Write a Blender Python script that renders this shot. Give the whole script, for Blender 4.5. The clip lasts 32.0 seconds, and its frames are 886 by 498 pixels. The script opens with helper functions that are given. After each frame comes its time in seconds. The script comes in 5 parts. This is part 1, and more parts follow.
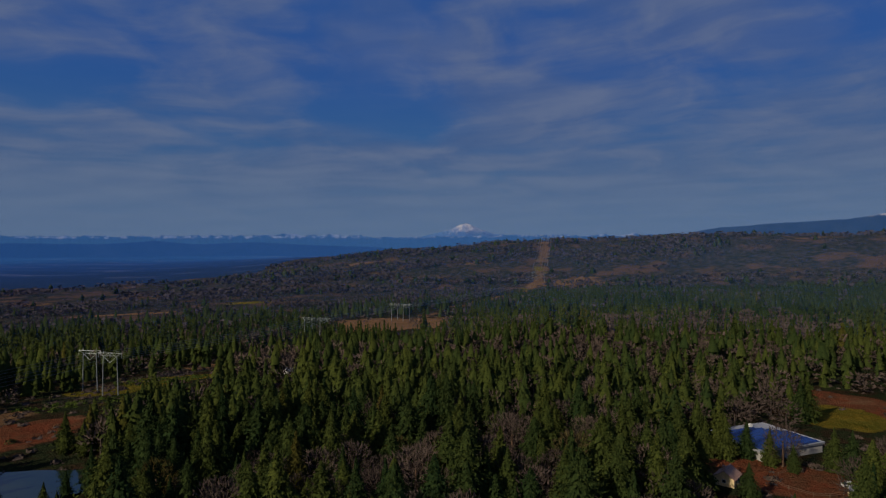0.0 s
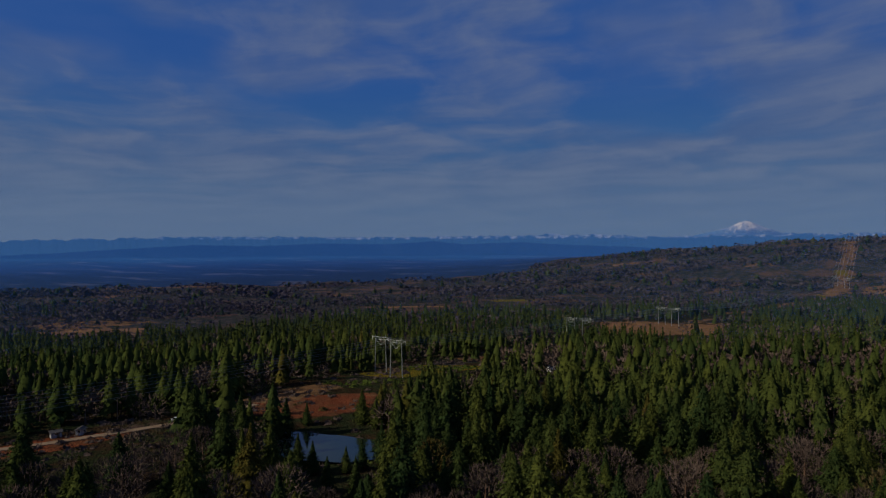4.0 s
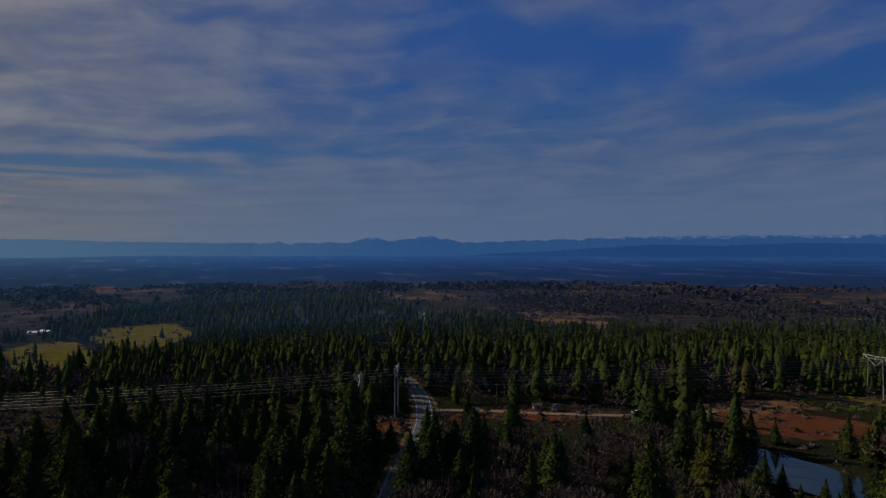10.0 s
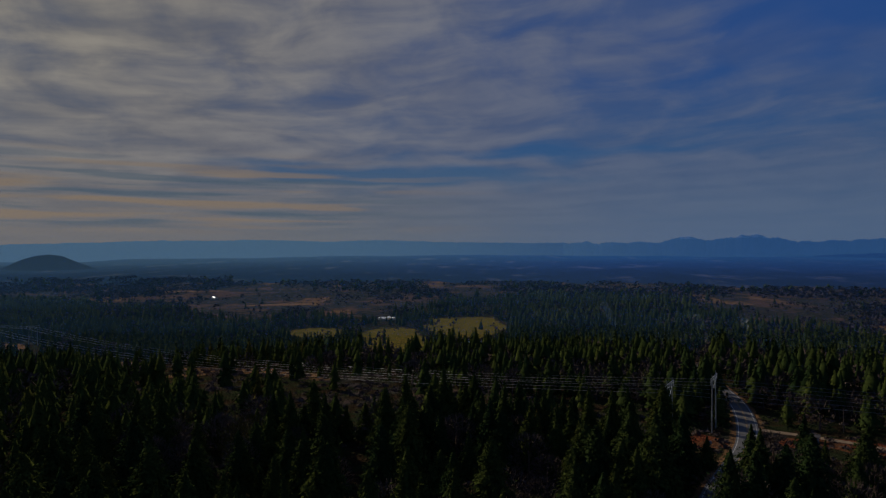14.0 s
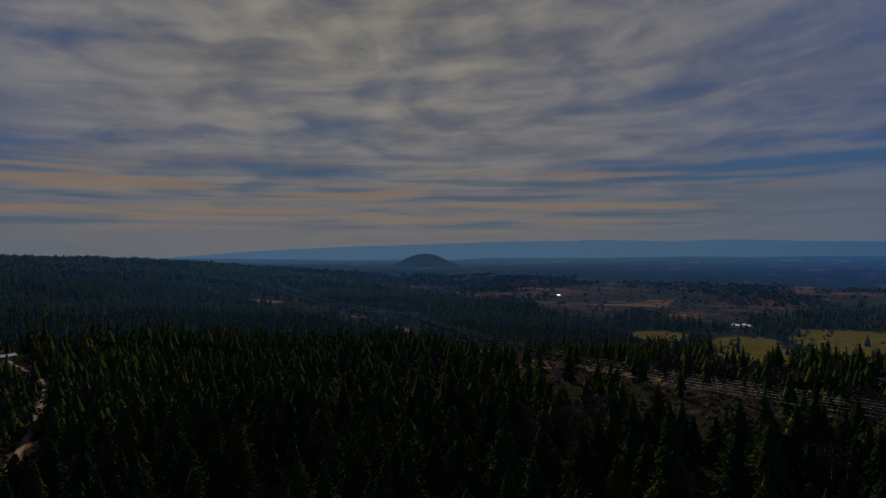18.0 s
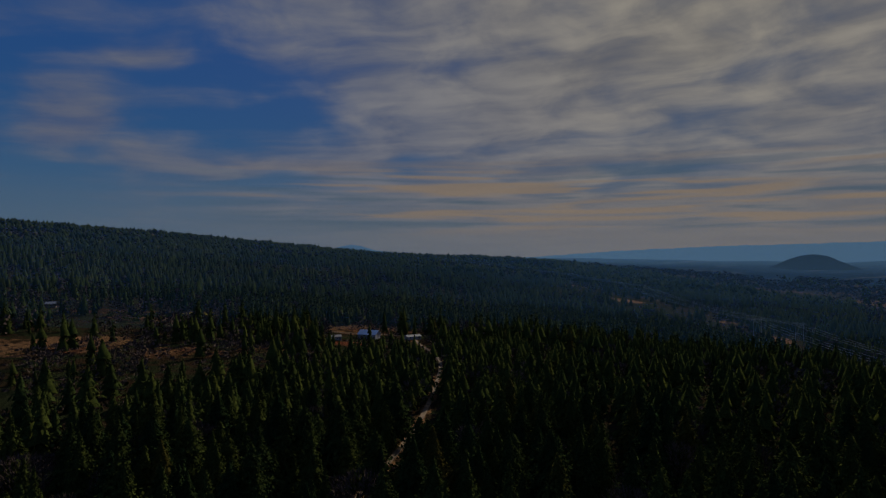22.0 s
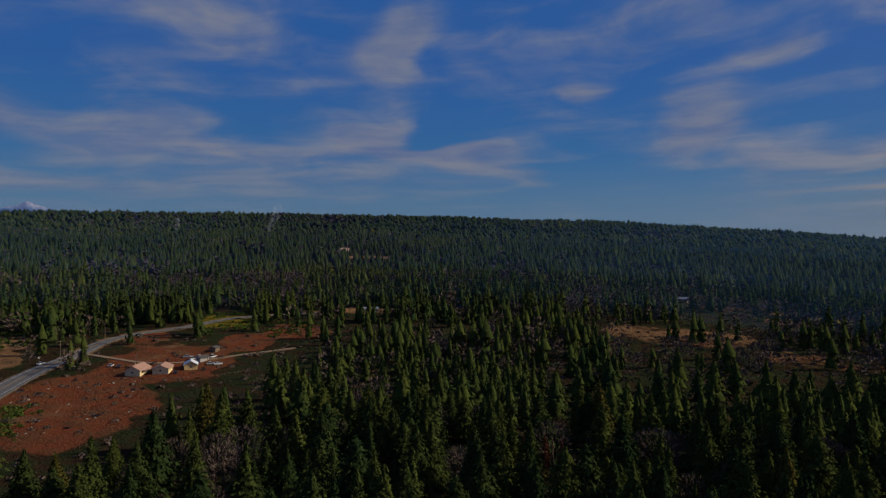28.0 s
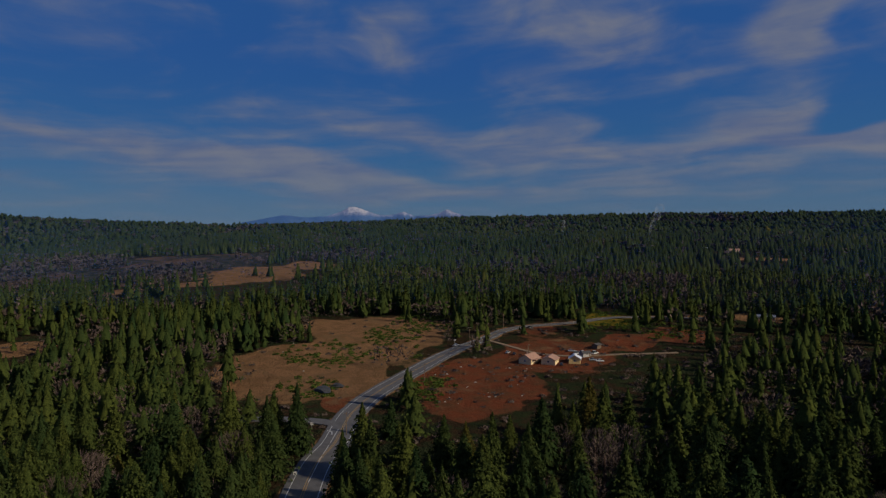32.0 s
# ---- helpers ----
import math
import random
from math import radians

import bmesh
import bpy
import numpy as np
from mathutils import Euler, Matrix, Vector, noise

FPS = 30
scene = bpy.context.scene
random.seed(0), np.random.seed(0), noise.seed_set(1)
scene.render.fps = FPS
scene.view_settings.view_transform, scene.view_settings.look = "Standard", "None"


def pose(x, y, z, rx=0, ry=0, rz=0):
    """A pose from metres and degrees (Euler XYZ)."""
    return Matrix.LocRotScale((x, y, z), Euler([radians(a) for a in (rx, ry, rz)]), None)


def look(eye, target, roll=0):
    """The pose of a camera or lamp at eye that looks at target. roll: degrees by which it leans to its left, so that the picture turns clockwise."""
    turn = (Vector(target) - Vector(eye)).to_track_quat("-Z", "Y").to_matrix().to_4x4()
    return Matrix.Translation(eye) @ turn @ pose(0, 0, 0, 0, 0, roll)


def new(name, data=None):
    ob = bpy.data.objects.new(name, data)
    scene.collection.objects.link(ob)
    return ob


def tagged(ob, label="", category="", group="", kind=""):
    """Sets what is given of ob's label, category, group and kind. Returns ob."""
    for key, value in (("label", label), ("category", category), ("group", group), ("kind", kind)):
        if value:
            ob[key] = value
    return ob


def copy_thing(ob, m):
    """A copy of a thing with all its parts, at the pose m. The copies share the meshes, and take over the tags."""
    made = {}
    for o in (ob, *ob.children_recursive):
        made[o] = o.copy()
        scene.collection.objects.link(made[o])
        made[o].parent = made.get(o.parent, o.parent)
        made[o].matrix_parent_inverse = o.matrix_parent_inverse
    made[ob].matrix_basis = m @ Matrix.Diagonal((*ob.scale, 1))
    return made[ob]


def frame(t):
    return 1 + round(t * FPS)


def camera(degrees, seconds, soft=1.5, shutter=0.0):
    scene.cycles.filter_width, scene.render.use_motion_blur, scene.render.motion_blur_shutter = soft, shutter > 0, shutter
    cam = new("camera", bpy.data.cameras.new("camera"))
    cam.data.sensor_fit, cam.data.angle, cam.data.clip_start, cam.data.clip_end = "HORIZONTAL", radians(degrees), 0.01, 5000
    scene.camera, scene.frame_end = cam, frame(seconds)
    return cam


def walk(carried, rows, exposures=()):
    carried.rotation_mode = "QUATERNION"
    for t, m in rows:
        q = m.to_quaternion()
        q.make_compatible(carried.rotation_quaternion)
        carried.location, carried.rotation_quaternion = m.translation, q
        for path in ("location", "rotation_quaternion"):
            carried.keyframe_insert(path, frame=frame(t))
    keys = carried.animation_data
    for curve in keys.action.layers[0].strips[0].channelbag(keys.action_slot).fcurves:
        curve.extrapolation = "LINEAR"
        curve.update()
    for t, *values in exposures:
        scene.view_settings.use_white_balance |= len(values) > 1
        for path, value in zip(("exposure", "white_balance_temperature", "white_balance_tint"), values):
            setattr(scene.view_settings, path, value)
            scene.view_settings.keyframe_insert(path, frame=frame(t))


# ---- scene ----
# ---- camera: a drone hovering 70 m up, turning to its left ----
cam = camera(71.46, 32.0, soft=1.3)
ROWS = [  # seconds, turn, tilt, lean
    (0, -0, -0.19, 0.31), (0.5, 2.53, -0.16, 0.3), (1, 5.52, -0.15, 0.29), (1.5, 8.57, -0.13, 0.27),
    (2, 11.61, -0.12, 0.26), (2.5, 14.61, -0.1, 0.24), (4.5, 27.38, -0.07, 0.21), (5, 30.76, -0.05, 0.2),
    (5.5, 34.22, -0.05, 0.19), (6, 37.59, -0.04, 0.18), (6.5, 40.99, -0.03, 0.16), (7, 44.39, -0.02, 0.13),
    (7.5, 47.78, -0, 0.11), (8, 51.15, 0.01, 0.08), (8.5, 54.54, 0.01, 0.06), (9, 57.98, -0.01, 0.05),
    (9.5, 61.45, -0.02, 0.03), (10, 64.97, -0.03, 0.03), (10.5, 68.45, -0.04, 0.03), (11, 72.02, -0.03, 0.03),
    (11.5, 75.51, -0.05, 0.02), (12, 79.01, -0.05, 0.01), (12.5, 82.51, -0.06, 0), (13, 86.02, -0.07, -0),
    (13.5, 89.55, -0.06, -0.01), (15.5, 103.62, -0.06, -0.01), (16, 107.41, -0.07, -0.01), (16.5, 111.64, -0.07, -0.01),
    (17, 115.82, -0.07, -0.01), (17.5, 119.98, -0.06, -0.01), (18, 124.11, -0.06, -0.01), (18.5, 128.29, -0.08, -0.01),
    (19, 132.45, -0.09, -0), (19.5, 136.6, -0.09, -0), (20, 140.6, -0.08, -0), (20.5, 144.65, -0.09, -0.01),
    (21, 148.65, -0.08, -0.01), (21.5, 152.74, -0.08, -0.02), (22, 156.77, -0.09, -0.02), (22.5, 160.84, -0.08, -0.04),
    (23, 164.94, -0.09, -0.05), (23.5, 169.07, -0.09, -0.05), (24, 173.98, -0.08, -0.05), (24.5, 179.57, -0.06, -0.05),
    (25, 184.5, -0.05, -0.06), (25.5, 188.92, -0.06, -0.07), (27.5, 206.21, -0.09, -0.08), (28, 210.55, -0.09, -0.09),
    (28.5, 214.83, -0.09, -0.11), (29, 219.14, -0.1, -0.12), (29.5, 223.45, -0.1, -0.13), (30, 227.77, -0.1, -0.14),
    (30.5, 232.09, -0.11, -0.16), (31, 236.25, -0.11, -0.16), (31.5, 240.57, -0.11, -0.17), (32, 244.92, -0.12, -0.17),
]
walk(cam, [(t, pose(0, 0, 70, 90 + tilt, lean, turn)) for t, turn, tilt, lean in ROWS],
     [(0, -0.03), (6, -0.02), (9, -0.1), (13, -0.36), (18, -0.44), (23, -0.4), (25.5, -0.02), (28, 0.28), (29, 0.34), (31, 0.3), (32, 0.03)])

# ---- daylight: an afternoon sun behind thin high cloud ----
SUN_BEARING, SUN_HEIGHT = 131.0, 29.0
SUN_WAY = Vector((-math.sin(radians(SUN_BEARING)) * math.cos(radians(SUN_HEIGHT)),
                  math.cos(radians(SUN_BEARING)) * math.cos(radians(SUN_HEIGHT)), math.sin(radians(SUN_HEIGHT))))
SKY, EXPOSURE = 0.1, -0.2
scene.view_settings.exposure = EXPOSURE

sun = new("sun", bpy.data.lights.new("sun", "SUN"))
sun.data.energy, sun.data.angle, sun.data.color = 3.5, radians(1.2), (1.0, 0.87, 0.66)
sun.matrix_world = look(SUN_WAY * 100, (0, 0, 0))


class Nodes:
    """Short ways to add nodes to a tree."""

    def __init__(self, tree):
        self.tree = tree
        tree.nodes.clear()

    def add(self, kind, **props):
        n = self.tree.nodes.new(kind)
        for k, v in props.items():
            setattr(n, k, v)
        return n

    def link(self, a, b):
        self.tree.links.new(a, b)

    def put(self, socket, v):
        if isinstance(v, bpy.types.NodeSocket):
            self.tree.links.new(v, socket)
        else:
            socket.default_value = v

    def math(self, op, a, b=0.0, clamp=False):
        n = self.add("ShaderNodeMath", operation=op, use_clamp=clamp)
        self.put(n.inputs[0], a), self.put(n.inputs[1], b)
        return n.outputs[0]

    def ramp(self, v, a, b, lo=0.0, hi=1.0):
        n = self.add("ShaderNodeMapRange", interpolation_type="SMOOTHSTEP")
        for s, q in zip(n.inputs, (v, a, b, lo, hi)):
            self.put(s, q)
        return n.outputs[0]

    def mix(self, f, a, b, blend="MIX"):
        n = self.add("ShaderNodeMix", data_type="RGBA", blend_type=blend)
        self.put(n.inputs[0], f)
        for s, q in ((n.inputs[6], a), (n.inputs[7], b)):
            self.put(s, q if isinstance(q, bpy.types.NodeSocket) else (*q, 1))
        return n.outputs[2]

    def noise(self, vec, scale, detail=4.0, rough=0.55, distort=0.0):
        n = self.add("ShaderNodeTexNoise")
        self.put(n.inputs["Vector"], vec)
        n.inputs["Scale"].default_value, n.inputs["Detail"].default_value = scale, detail
        n.inputs["Roughness"].default_value, n.inputs["Distortion"].default_value = rough, distort
        return n.outputs["Fac"]

    def vec(self, op, a, b=(0, 0, 0)):
        n = self.add("ShaderNodeVectorMath", operation=op)
        self.put(n.inputs[0], a), self.put(n.inputs[1], b)
        return n.outputs["Value" if op in ("DOT_PRODUCT", "LENGTH") else "Vector"]

    def combine(self, x, y, z):
        n = self.add("ShaderNodeCombineXYZ")
        for s, q in zip(n.inputs, (x, y, z)):
            self.put(s, q)
        return n.outputs[0]


WISPS = [  # bearing, height, half length, half width, slope, how thick: single clouds in the clear east
    (214.7, 18.0, 3.8, 1.9, -40, 0.2), (218.1, 10.2, 4.4, 1.0, 5, 0.14), (211.4, 8.3, 10.2, 0.8, 10, 0.2), (197.1, 13.8, 2.3, 0.9, 5, 0.24),
    (183.4, 15.8, 2.9, 1.1, 0, 0.2), (188.1, 10.6, 3.9, 2.4, -50, 0.22), (191.0, 20.0, 10.4, 2.3, -20, 0.13), (178.4, 7.0, 6.8, 1.6, -5, 0.18),
    (249.3, 19.2, 3.8, 2.1, 20, 0.2), (232.2, 19.6, 7.3, 3.1, 0, 0.24), (214.6, 18.7, 2.6, 4.2, 30, 0.2), (217.2, 10.5, 3.6, 1.1, -15, 0.18),
    (237.5, 9.2, 21.0, 1.5, 5, 0.28), (212.2, 8.4, 8.7, 0.6, 0, 0.25), (264.4, 6.9, 18.3, 1.1, 3, 0.27), (250, 5.2, 34, 1.0, 0, 0.2)]
GAPS = [  # the same for clear gaps in the veil of the north, west and south
    (7.6, 19.8, 7.3, 3.6, 20, -0.2), (5.5, 11.4, 5.8, 1.8, 10, -0.15), (31.8, 12.5, 5.0, 1.7, 0, -0.12), (-33.9, 17.8, 5.6, 2.4, 0, -0.13),
    (60.3, 19.1, 9.3, 2.1, 5, -0.22), (47.2, 15.2, 7.2, 1.4, 5, -0.18), (38.9, 12.9, 6.8, 1.6, 0, -0.18), (57.5, 12.8, 5.8, 1.4, 15, -0.12),
    (8.2, 13.1, 8.6, 2.6, 0, -0.1), (56.5, 16.9, 12.0, 2.4, -5, -0.18), (97.6, 7.2, 15.3, 0.8, 3, -0.3), (82.0, 9.2, 8.4, 0.7, 0, -0.22),
    (174.2, 12.9, 6.8, 3.0, 0, -0.17), (174.2, 6.1, 4.8, 0.9, 0, -0.2), (160.5, 7.5, 3.8, 0.8, -8, -0.22), (140.0, 6.0, 9.0, 0.7, 0, -0.26)]


def sky_world():
    """A clear sky with a veil of feathery high cloud, thickest towards the sun and broken in the east."""
    w = bpy.data.worlds.new("sky")
    scene.world = w
    w.use_nodes = True
    g = Nodes(w.node_tree)
    way = g.add("ShaderNodeTexCoord").outputs["Generated"]
    sky = g.add("ShaderNodeTexSky", sky_type="NISHITA")
    sky.sun_disc, sky.sun_elevation, sky.sun_rotation = False, radians(SUN_HEIGHT), radians(-SUN_BEARING)
    sky.altitude, sky.air_density, sky.dust_density, sky.ozone_density = 800, 1.0, 0.6, 2.0
    split = g.add("ShaderNodeSeparateXYZ")
    g.link(way, split.inputs[0])
    x, y, z = split.outputs
    up = g.math("MAXIMUM", z, 0.0)
    turn = g.math("MULTIPLY", g.math("ARCTAN2", g.math("MULTIPLY", x, -1.0), y), 180 / math.pi)
    az = g.math("SUBTRACT", g.math("FLOORED_MODULO", g.math("ADD", turn, 70.0), 360.0), 70.0)
    el = g.math("MULTIPLY", g.math("ARCSINE", up), 180 / math.pi)
    # clouds lie closer together the lower they stand
    rise = g.math("MULTIPLY", g.math("LOGARITHM", g.math("ADD", el, 3.5), math.e), 4.6)
    field = g.combine(g.math("MULTIPLY", az, 0.115), rise, 0.0)
    swirl = g.add("ShaderNodeTexNoise")
    g.link(field, swirl.inputs["Vector"])
    swirl.inputs["Scale"].default_value, swirl.inputs["Detail"].default_value = 0.75, 1.0
    bend = g.vec("SUBTRACT", swirl.outputs["Color"], (0.5, 0.5, 0.5))
    bent = g.vec("ADD", field, g.vec("MULTIPLY", bend, (1.1, 0.7, 0)))
    big = g.noise(bent, 0.55, 4, 0.5)
    fine = g.noise(bent, 1.5, 6, 0.52)
    comb = g.add("ShaderNodeMapping", vector_type="TEXTURE")
    g.link(bent, comb.inputs[0])
    comb.inputs["Rotation"].default_value, comb.inputs["Scale"].default_value = (0, 0, radians(-12)), (2.1, 0.6, 1)
    feather = g.noise(comb.outputs[0], 1.2, 5, 0.52)
    shape = g.math("ADD", g.math("ADD", g.math("MULTIPLY", big, 0.42), g.math("MULTIPLY", fine, 0.28)), g.math("MULTIPLY", feather, 0.3))
    toward = g.math("MAXIMUM", g.vec("DOT_PRODUCT", way, tuple(SUN_WAY)), 0.0)
    north = g.math("MULTIPLY", g.ramp(az, -70, -30), g.ramp(az, 72, 108, 1.0, 0.0))
    east = g.math("MULTIPLY", g.ramp(az, 160, 190), g.ramp(az, 285, 290, 1.0, 0.0))
    cover = g.math("SUBTRACT", 0.17, g.math("MULTIPLY", east, 0.245))
    cover = g.math("SUBTRACT", cover, g.math("MULTIPLY", north, 0.05))
    cover = g.math("ADD", cover, g.math("MULTIPLY", g.math("SUBTRACT", 1.0, east), g.math("MULTIPLY", g.ramp(el, 4.0, 11.0, 0.12, 0.0), north)))
    ragged = g.vec("ADD", g.combine(az, el, 0.0), g.vec("MULTIPLY", bend, (13.0, 5.5, 0)))
    for b_az, b_el, long, wide, slope, amount in WISPS + GAPS:
        at = g.add("ShaderNodeMapping", vector_type="TEXTURE")
        g.link(ragged, at.inputs[0])
        at.inputs["Location"].default_value, at.inputs["Rotation"].default_value = (b_az, b_el, 0), (0, 0, radians(slope))
        at.inputs["Scale"].default_value = (long * 1.35, wide * 1.6, 1)
        cover = g.math("ADD", cover, g.ramp(g.vec("LENGTH", at.outputs[0]), 0.15, 1.25, amount, 0.0))
    cloud = g.ramp(g.math("ADD", shape, cover), 0.38, 0.74, 0.0, 0.94)
    cloud = g.math("MULTIPLY", cloud, g.math("SUBTRACT", 1.0, g.math("MULTIPLY", north, 0.22)))
    # a thin even veil over the north
    cloud = g.math("MAXIMUM", cloud, g.math("MULTIPLY", north, g.ramp(g.math("ADD", big, cover), 0.4, 0.75, 0.1, 0.62)))
    glow = g.math("POWER", toward, 5.0)
    texture = g.math("ADD", g.math("MULTIPLY", fine, 0.5), g.math("MULTIPLY", feather, 0.5))
    wisps = g.ramp(texture, 0.3, 0.72)
    lit = g.mix(wisps, g.mix(glow, (0.72, 1.08, 2.2), (1.85, 1.72, 1.55)), g.mix(glow, g.mix(east, (1.42, 1.72, 2.6), (1.72, 1.8, 2.2)), (4.0, 3.6, 2.9)))
    blue = g.mix(0.9, g.mix(1.0, sky.outputs[0], (0.2, 0.42, 0.9), "MULTIPLY"), g.mix(g.ramp(el, 3.0, 18.0), (0.3, 1.05, 2.1), g.mix(east, (0.14, 0.72, 2.65), (0.18, 0.77, 2.4))))
    blue = g.mix(g.math("MULTIPLY", glow, 0.8), blue, (0.7, 1.02, 1.45))
    colour = g.mix(cloud, blue, lit)
    haze = g.math("MULTIPLY", g.ramp(el, 0.0, 9.5, 0.85, 0.0), g.math("SUBTRACT", 1.0, g.math("MULTIPLY", east, 0.12)))
    colour = g.mix(haze, colour, g.mix(g.math("POWER", toward, 3.5), g.mix(north, (1.05, 1.55, 2.15), (1.02, 1.62, 2.75)), (2.5, 2.0, 1.5)))
    # long level streaks and clear gaps low under the sun
    layered = g.noise(g.vec("ADD", g.combine(g.math("MULTIPLY", az, 0.045), g.math("MULTIPLY", el, 1.0), 3.7), g.vec("MULTIPLY", bend, (0.4, 0.35, 0))), 1.25, 4, 0.5)
    low_sky = g.math("MULTIPLY", g.math("MULTIPLY", g.ramp(el, 0.8, 2.6), g.ramp(el, 5.5, 9.0, 1.0, 0.0)), g.math("MULTIPLY", g.ramp(az, 84, 112), g.ramp(az, 160, 186, 1.0, 0.0)))
    colour = g.mix(g.math("MULTIPLY", low_sky, g.ramp(layered, 0.5, 0.63, 0.0, 0.75)), colour, (2.8, 2.1, 1.45))
    colour = g.mix(g.math("MULTIPLY", low_sky, g.ramp(layered, 0.38, 0.5, 0.6, 0.0)), colour, (0.62, 1.12, 1.62))
    back = g.add("ShaderNodeBackground")
    g.link(colour, back.inputs[0])
    back.inputs[1].default_value = SKY
    g.link(back.outputs[0], g.add("ShaderNodeOutputWorld").inputs[0])


sky_world()

# ---- materials ----


def material(name):
    m = bpy.data.materials.new(name)
    m.use_nodes = True
    return m, Nodes(m.node_tree)


def finish(g, colour, rough=0.7, metal=0.0, bump=None, strength=0.3, depth=0.1, spec=0.3, glow=None):
    b = g.add("ShaderNodeBsdfPrincipled")
    g.put(b.inputs["Base Color"], colour if isinstance(colour, bpy.types.NodeSocket) else (*colour, 1))
    g.put(b.inputs["Roughness"], rough)
    b.inputs["Metallic"].default_value, b.inputs["Specular IOR Level"].default_value = metal, spec
    if bump is not None:
        n = g.add("ShaderNodeBump")
        n.inputs["Strength"].default_value, n.inputs["Distance"].default_value = strength, depth
        g.link(bump, n.inputs["Height"])
        g.link(n.outputs[0], b.inputs["Normal"])
    if glow:
        b.inputs["Emission Color"].default_value, b.inputs["Emission Strength"].default_value = (*glow[0], 1), glow[1]
    g.link(b.outputs[0], g.add("ShaderNodeOutputMaterial").inputs[0])


def where(g):
    return g.add("ShaderNodeNewGeometry").outputs["Position"]


def attribute(g, name, output="Fac"):
    return g.add("ShaderNodeAttribute", attribute_name=name).outputs[output]


def plain(name, colour, rough=0.6, metal=0.0, vary=0.25, scale=2.0, spec=0.3):
    """Paint, wood, metal: one colour with stains at two scales."""
    m, g = material(name)
    p = where(g)
    n = g.math("ADD", g.math("MULTIPLY", g.noise(p, scale, 4), 0.6), g.math("MULTIPLY", g.noise(p, scale * 9, 3), 0.4))
    dark = tuple(c * (1 - vary) for c in colour)
    light = tuple(min(1, c * (1 + vary * 0.6)) for c in colour)
    finish(g, g.mix(g.ramp(n, 0.35, 0.65), dark, light), rough, metal, n, 0.2, 0.02, spec)
    return m


def ground_material():
    m, g = material("ground")
    p = where(g)
    fine, mid, big = g.noise(p, 0.9, 5, 0.65), g.noise(p, 0.09, 5, 0.6), g.noise(p, 0.012, 4, 0.55)
    litter = g.mix(g.ramp(fine, 0.35, 0.7), (0.02, 0.016, 0.01), (0.052, 0.03, 0.017))
    litter = g.mix(g.ramp(mid, 0.42, 0.56), litter, (0.022, 0.028, 0.013))
    red = g.mix(g.ramp(mid, 0.4, 0.65), (0.14, 0.04, 0.02), (0.095, 0.046, 0.024))
    red = g.mix(g.ramp(fine, 0.45, 0.75), red, (0.16, 0.066, 0.032))
    tan = g.mix(g.ramp(mid, 0.42, 0.62), (0.22, 0.12, 0.06), (0.155, 0.085, 0.04))
    tan = g.mix(g.ramp(fine, 0.4, 0.7), tan, (0.14, 0.08, 0.042))
    grass = g.mix(g.ramp(mid, 0.4, 0.62), (0.1, 0.085, 0.013), (0.165, 0.112, 0.016))
    grass = g.mix(g.ramp(fine, 0.45, 0.7), grass, (0.085, 0.085, 0.016))
    # brush is cooled towards blue-grey: some distance haze is painted into it
    brush = g.mix(g.ramp(mid, 0.46, 0.56), (0.022, 0.028, 0.026), (0.054, 0.044, 0.042))
    brush = g.mix(g.ramp(big, 0.52, 0.62), brush, (0.09, 0.056, 0.042))
    cover = g.add("ShaderNodeAttribute", attribute_name="cover")
    parts = g.add("ShaderNodeSeparateXYZ")
    g.link(cover.outputs["Vector"], parts.inputs[0])
    blotch = g.noise(p, 0.035, 5, 0.65, 0.6)
    ragged = g.math("ADD", g.math("MULTIPLY", g.math("SUBTRACT", mid, 0.5), 0.9), g.math("MULTIPLY", g.math("SUBTRACT", blotch, 0.5), 0.7))
    tan = g.mix(g.ramp(blotch, 0.5, 0.66, 0.0, 0.75), tan, (0.15, 0.093, 0.047))
    red = g.mix(g.ramp(blotch, 0.52, 0.68, 0.0, 0.7), red, (0.15, 0.085, 0.046))

    def mask(v):
        return g.ramp(g.math("ADD", v, ragged), 0.4, 0.6)
    colour = g.mix(mask(attribute(g, "brush")), litter, brush)
    for v, c in ((parts.outputs[0], red), (parts.outputs[1], tan), (parts.outputs[2], grass)):
        colour = g.mix(mask(v), colour, c)
    finish(g, colour, 0.95, 0, g.math("ADD", fine, g.math("MULTIPLY", mid, 2.0)), 1.0, 1.6, 0.0)
    return m


def foliage(name, dark, light, own):
    """Needles: tint varies from tree to tree and from bough to bough. own: the trees are objects of their own."""
    m, g = material(name)
    tint = g.add("ShaderNodeObjectInfo").outputs["Random"] if own else attribute(g, "tint")
    bough = g.add("ShaderNodeNewGeometry").outputs["Random Per Island"]
    f = g.math("ADD", g.math("MULTIPLY", tint, 0.75), g.math("MULTIPLY", bough, 0.25))
    colour = g.mix(f, dark, light)
    colour = g.mix(g.ramp(tint, 0.95, 0.99), colour, (0.075, 0.062, 0.014))
    clumps = g.noise(g.vec("MULTIPLY", where(g), (1.0, 1.0, 1.5)), 1.5, 4, 0.7)
    colour = g.mix(g.ramp(clumps, 0.42, 0.58, 0.5, 0.0), colour, tuple(0.5 * c for c in dark))
    colour = g.mix(g.ramp(clumps, 0.56, 0.75, 0.0, 0.3), colour, tuple(1.2 * c for c in light))
    finish(g, colour, 0.9, 0, None, spec=0.0)
    return m


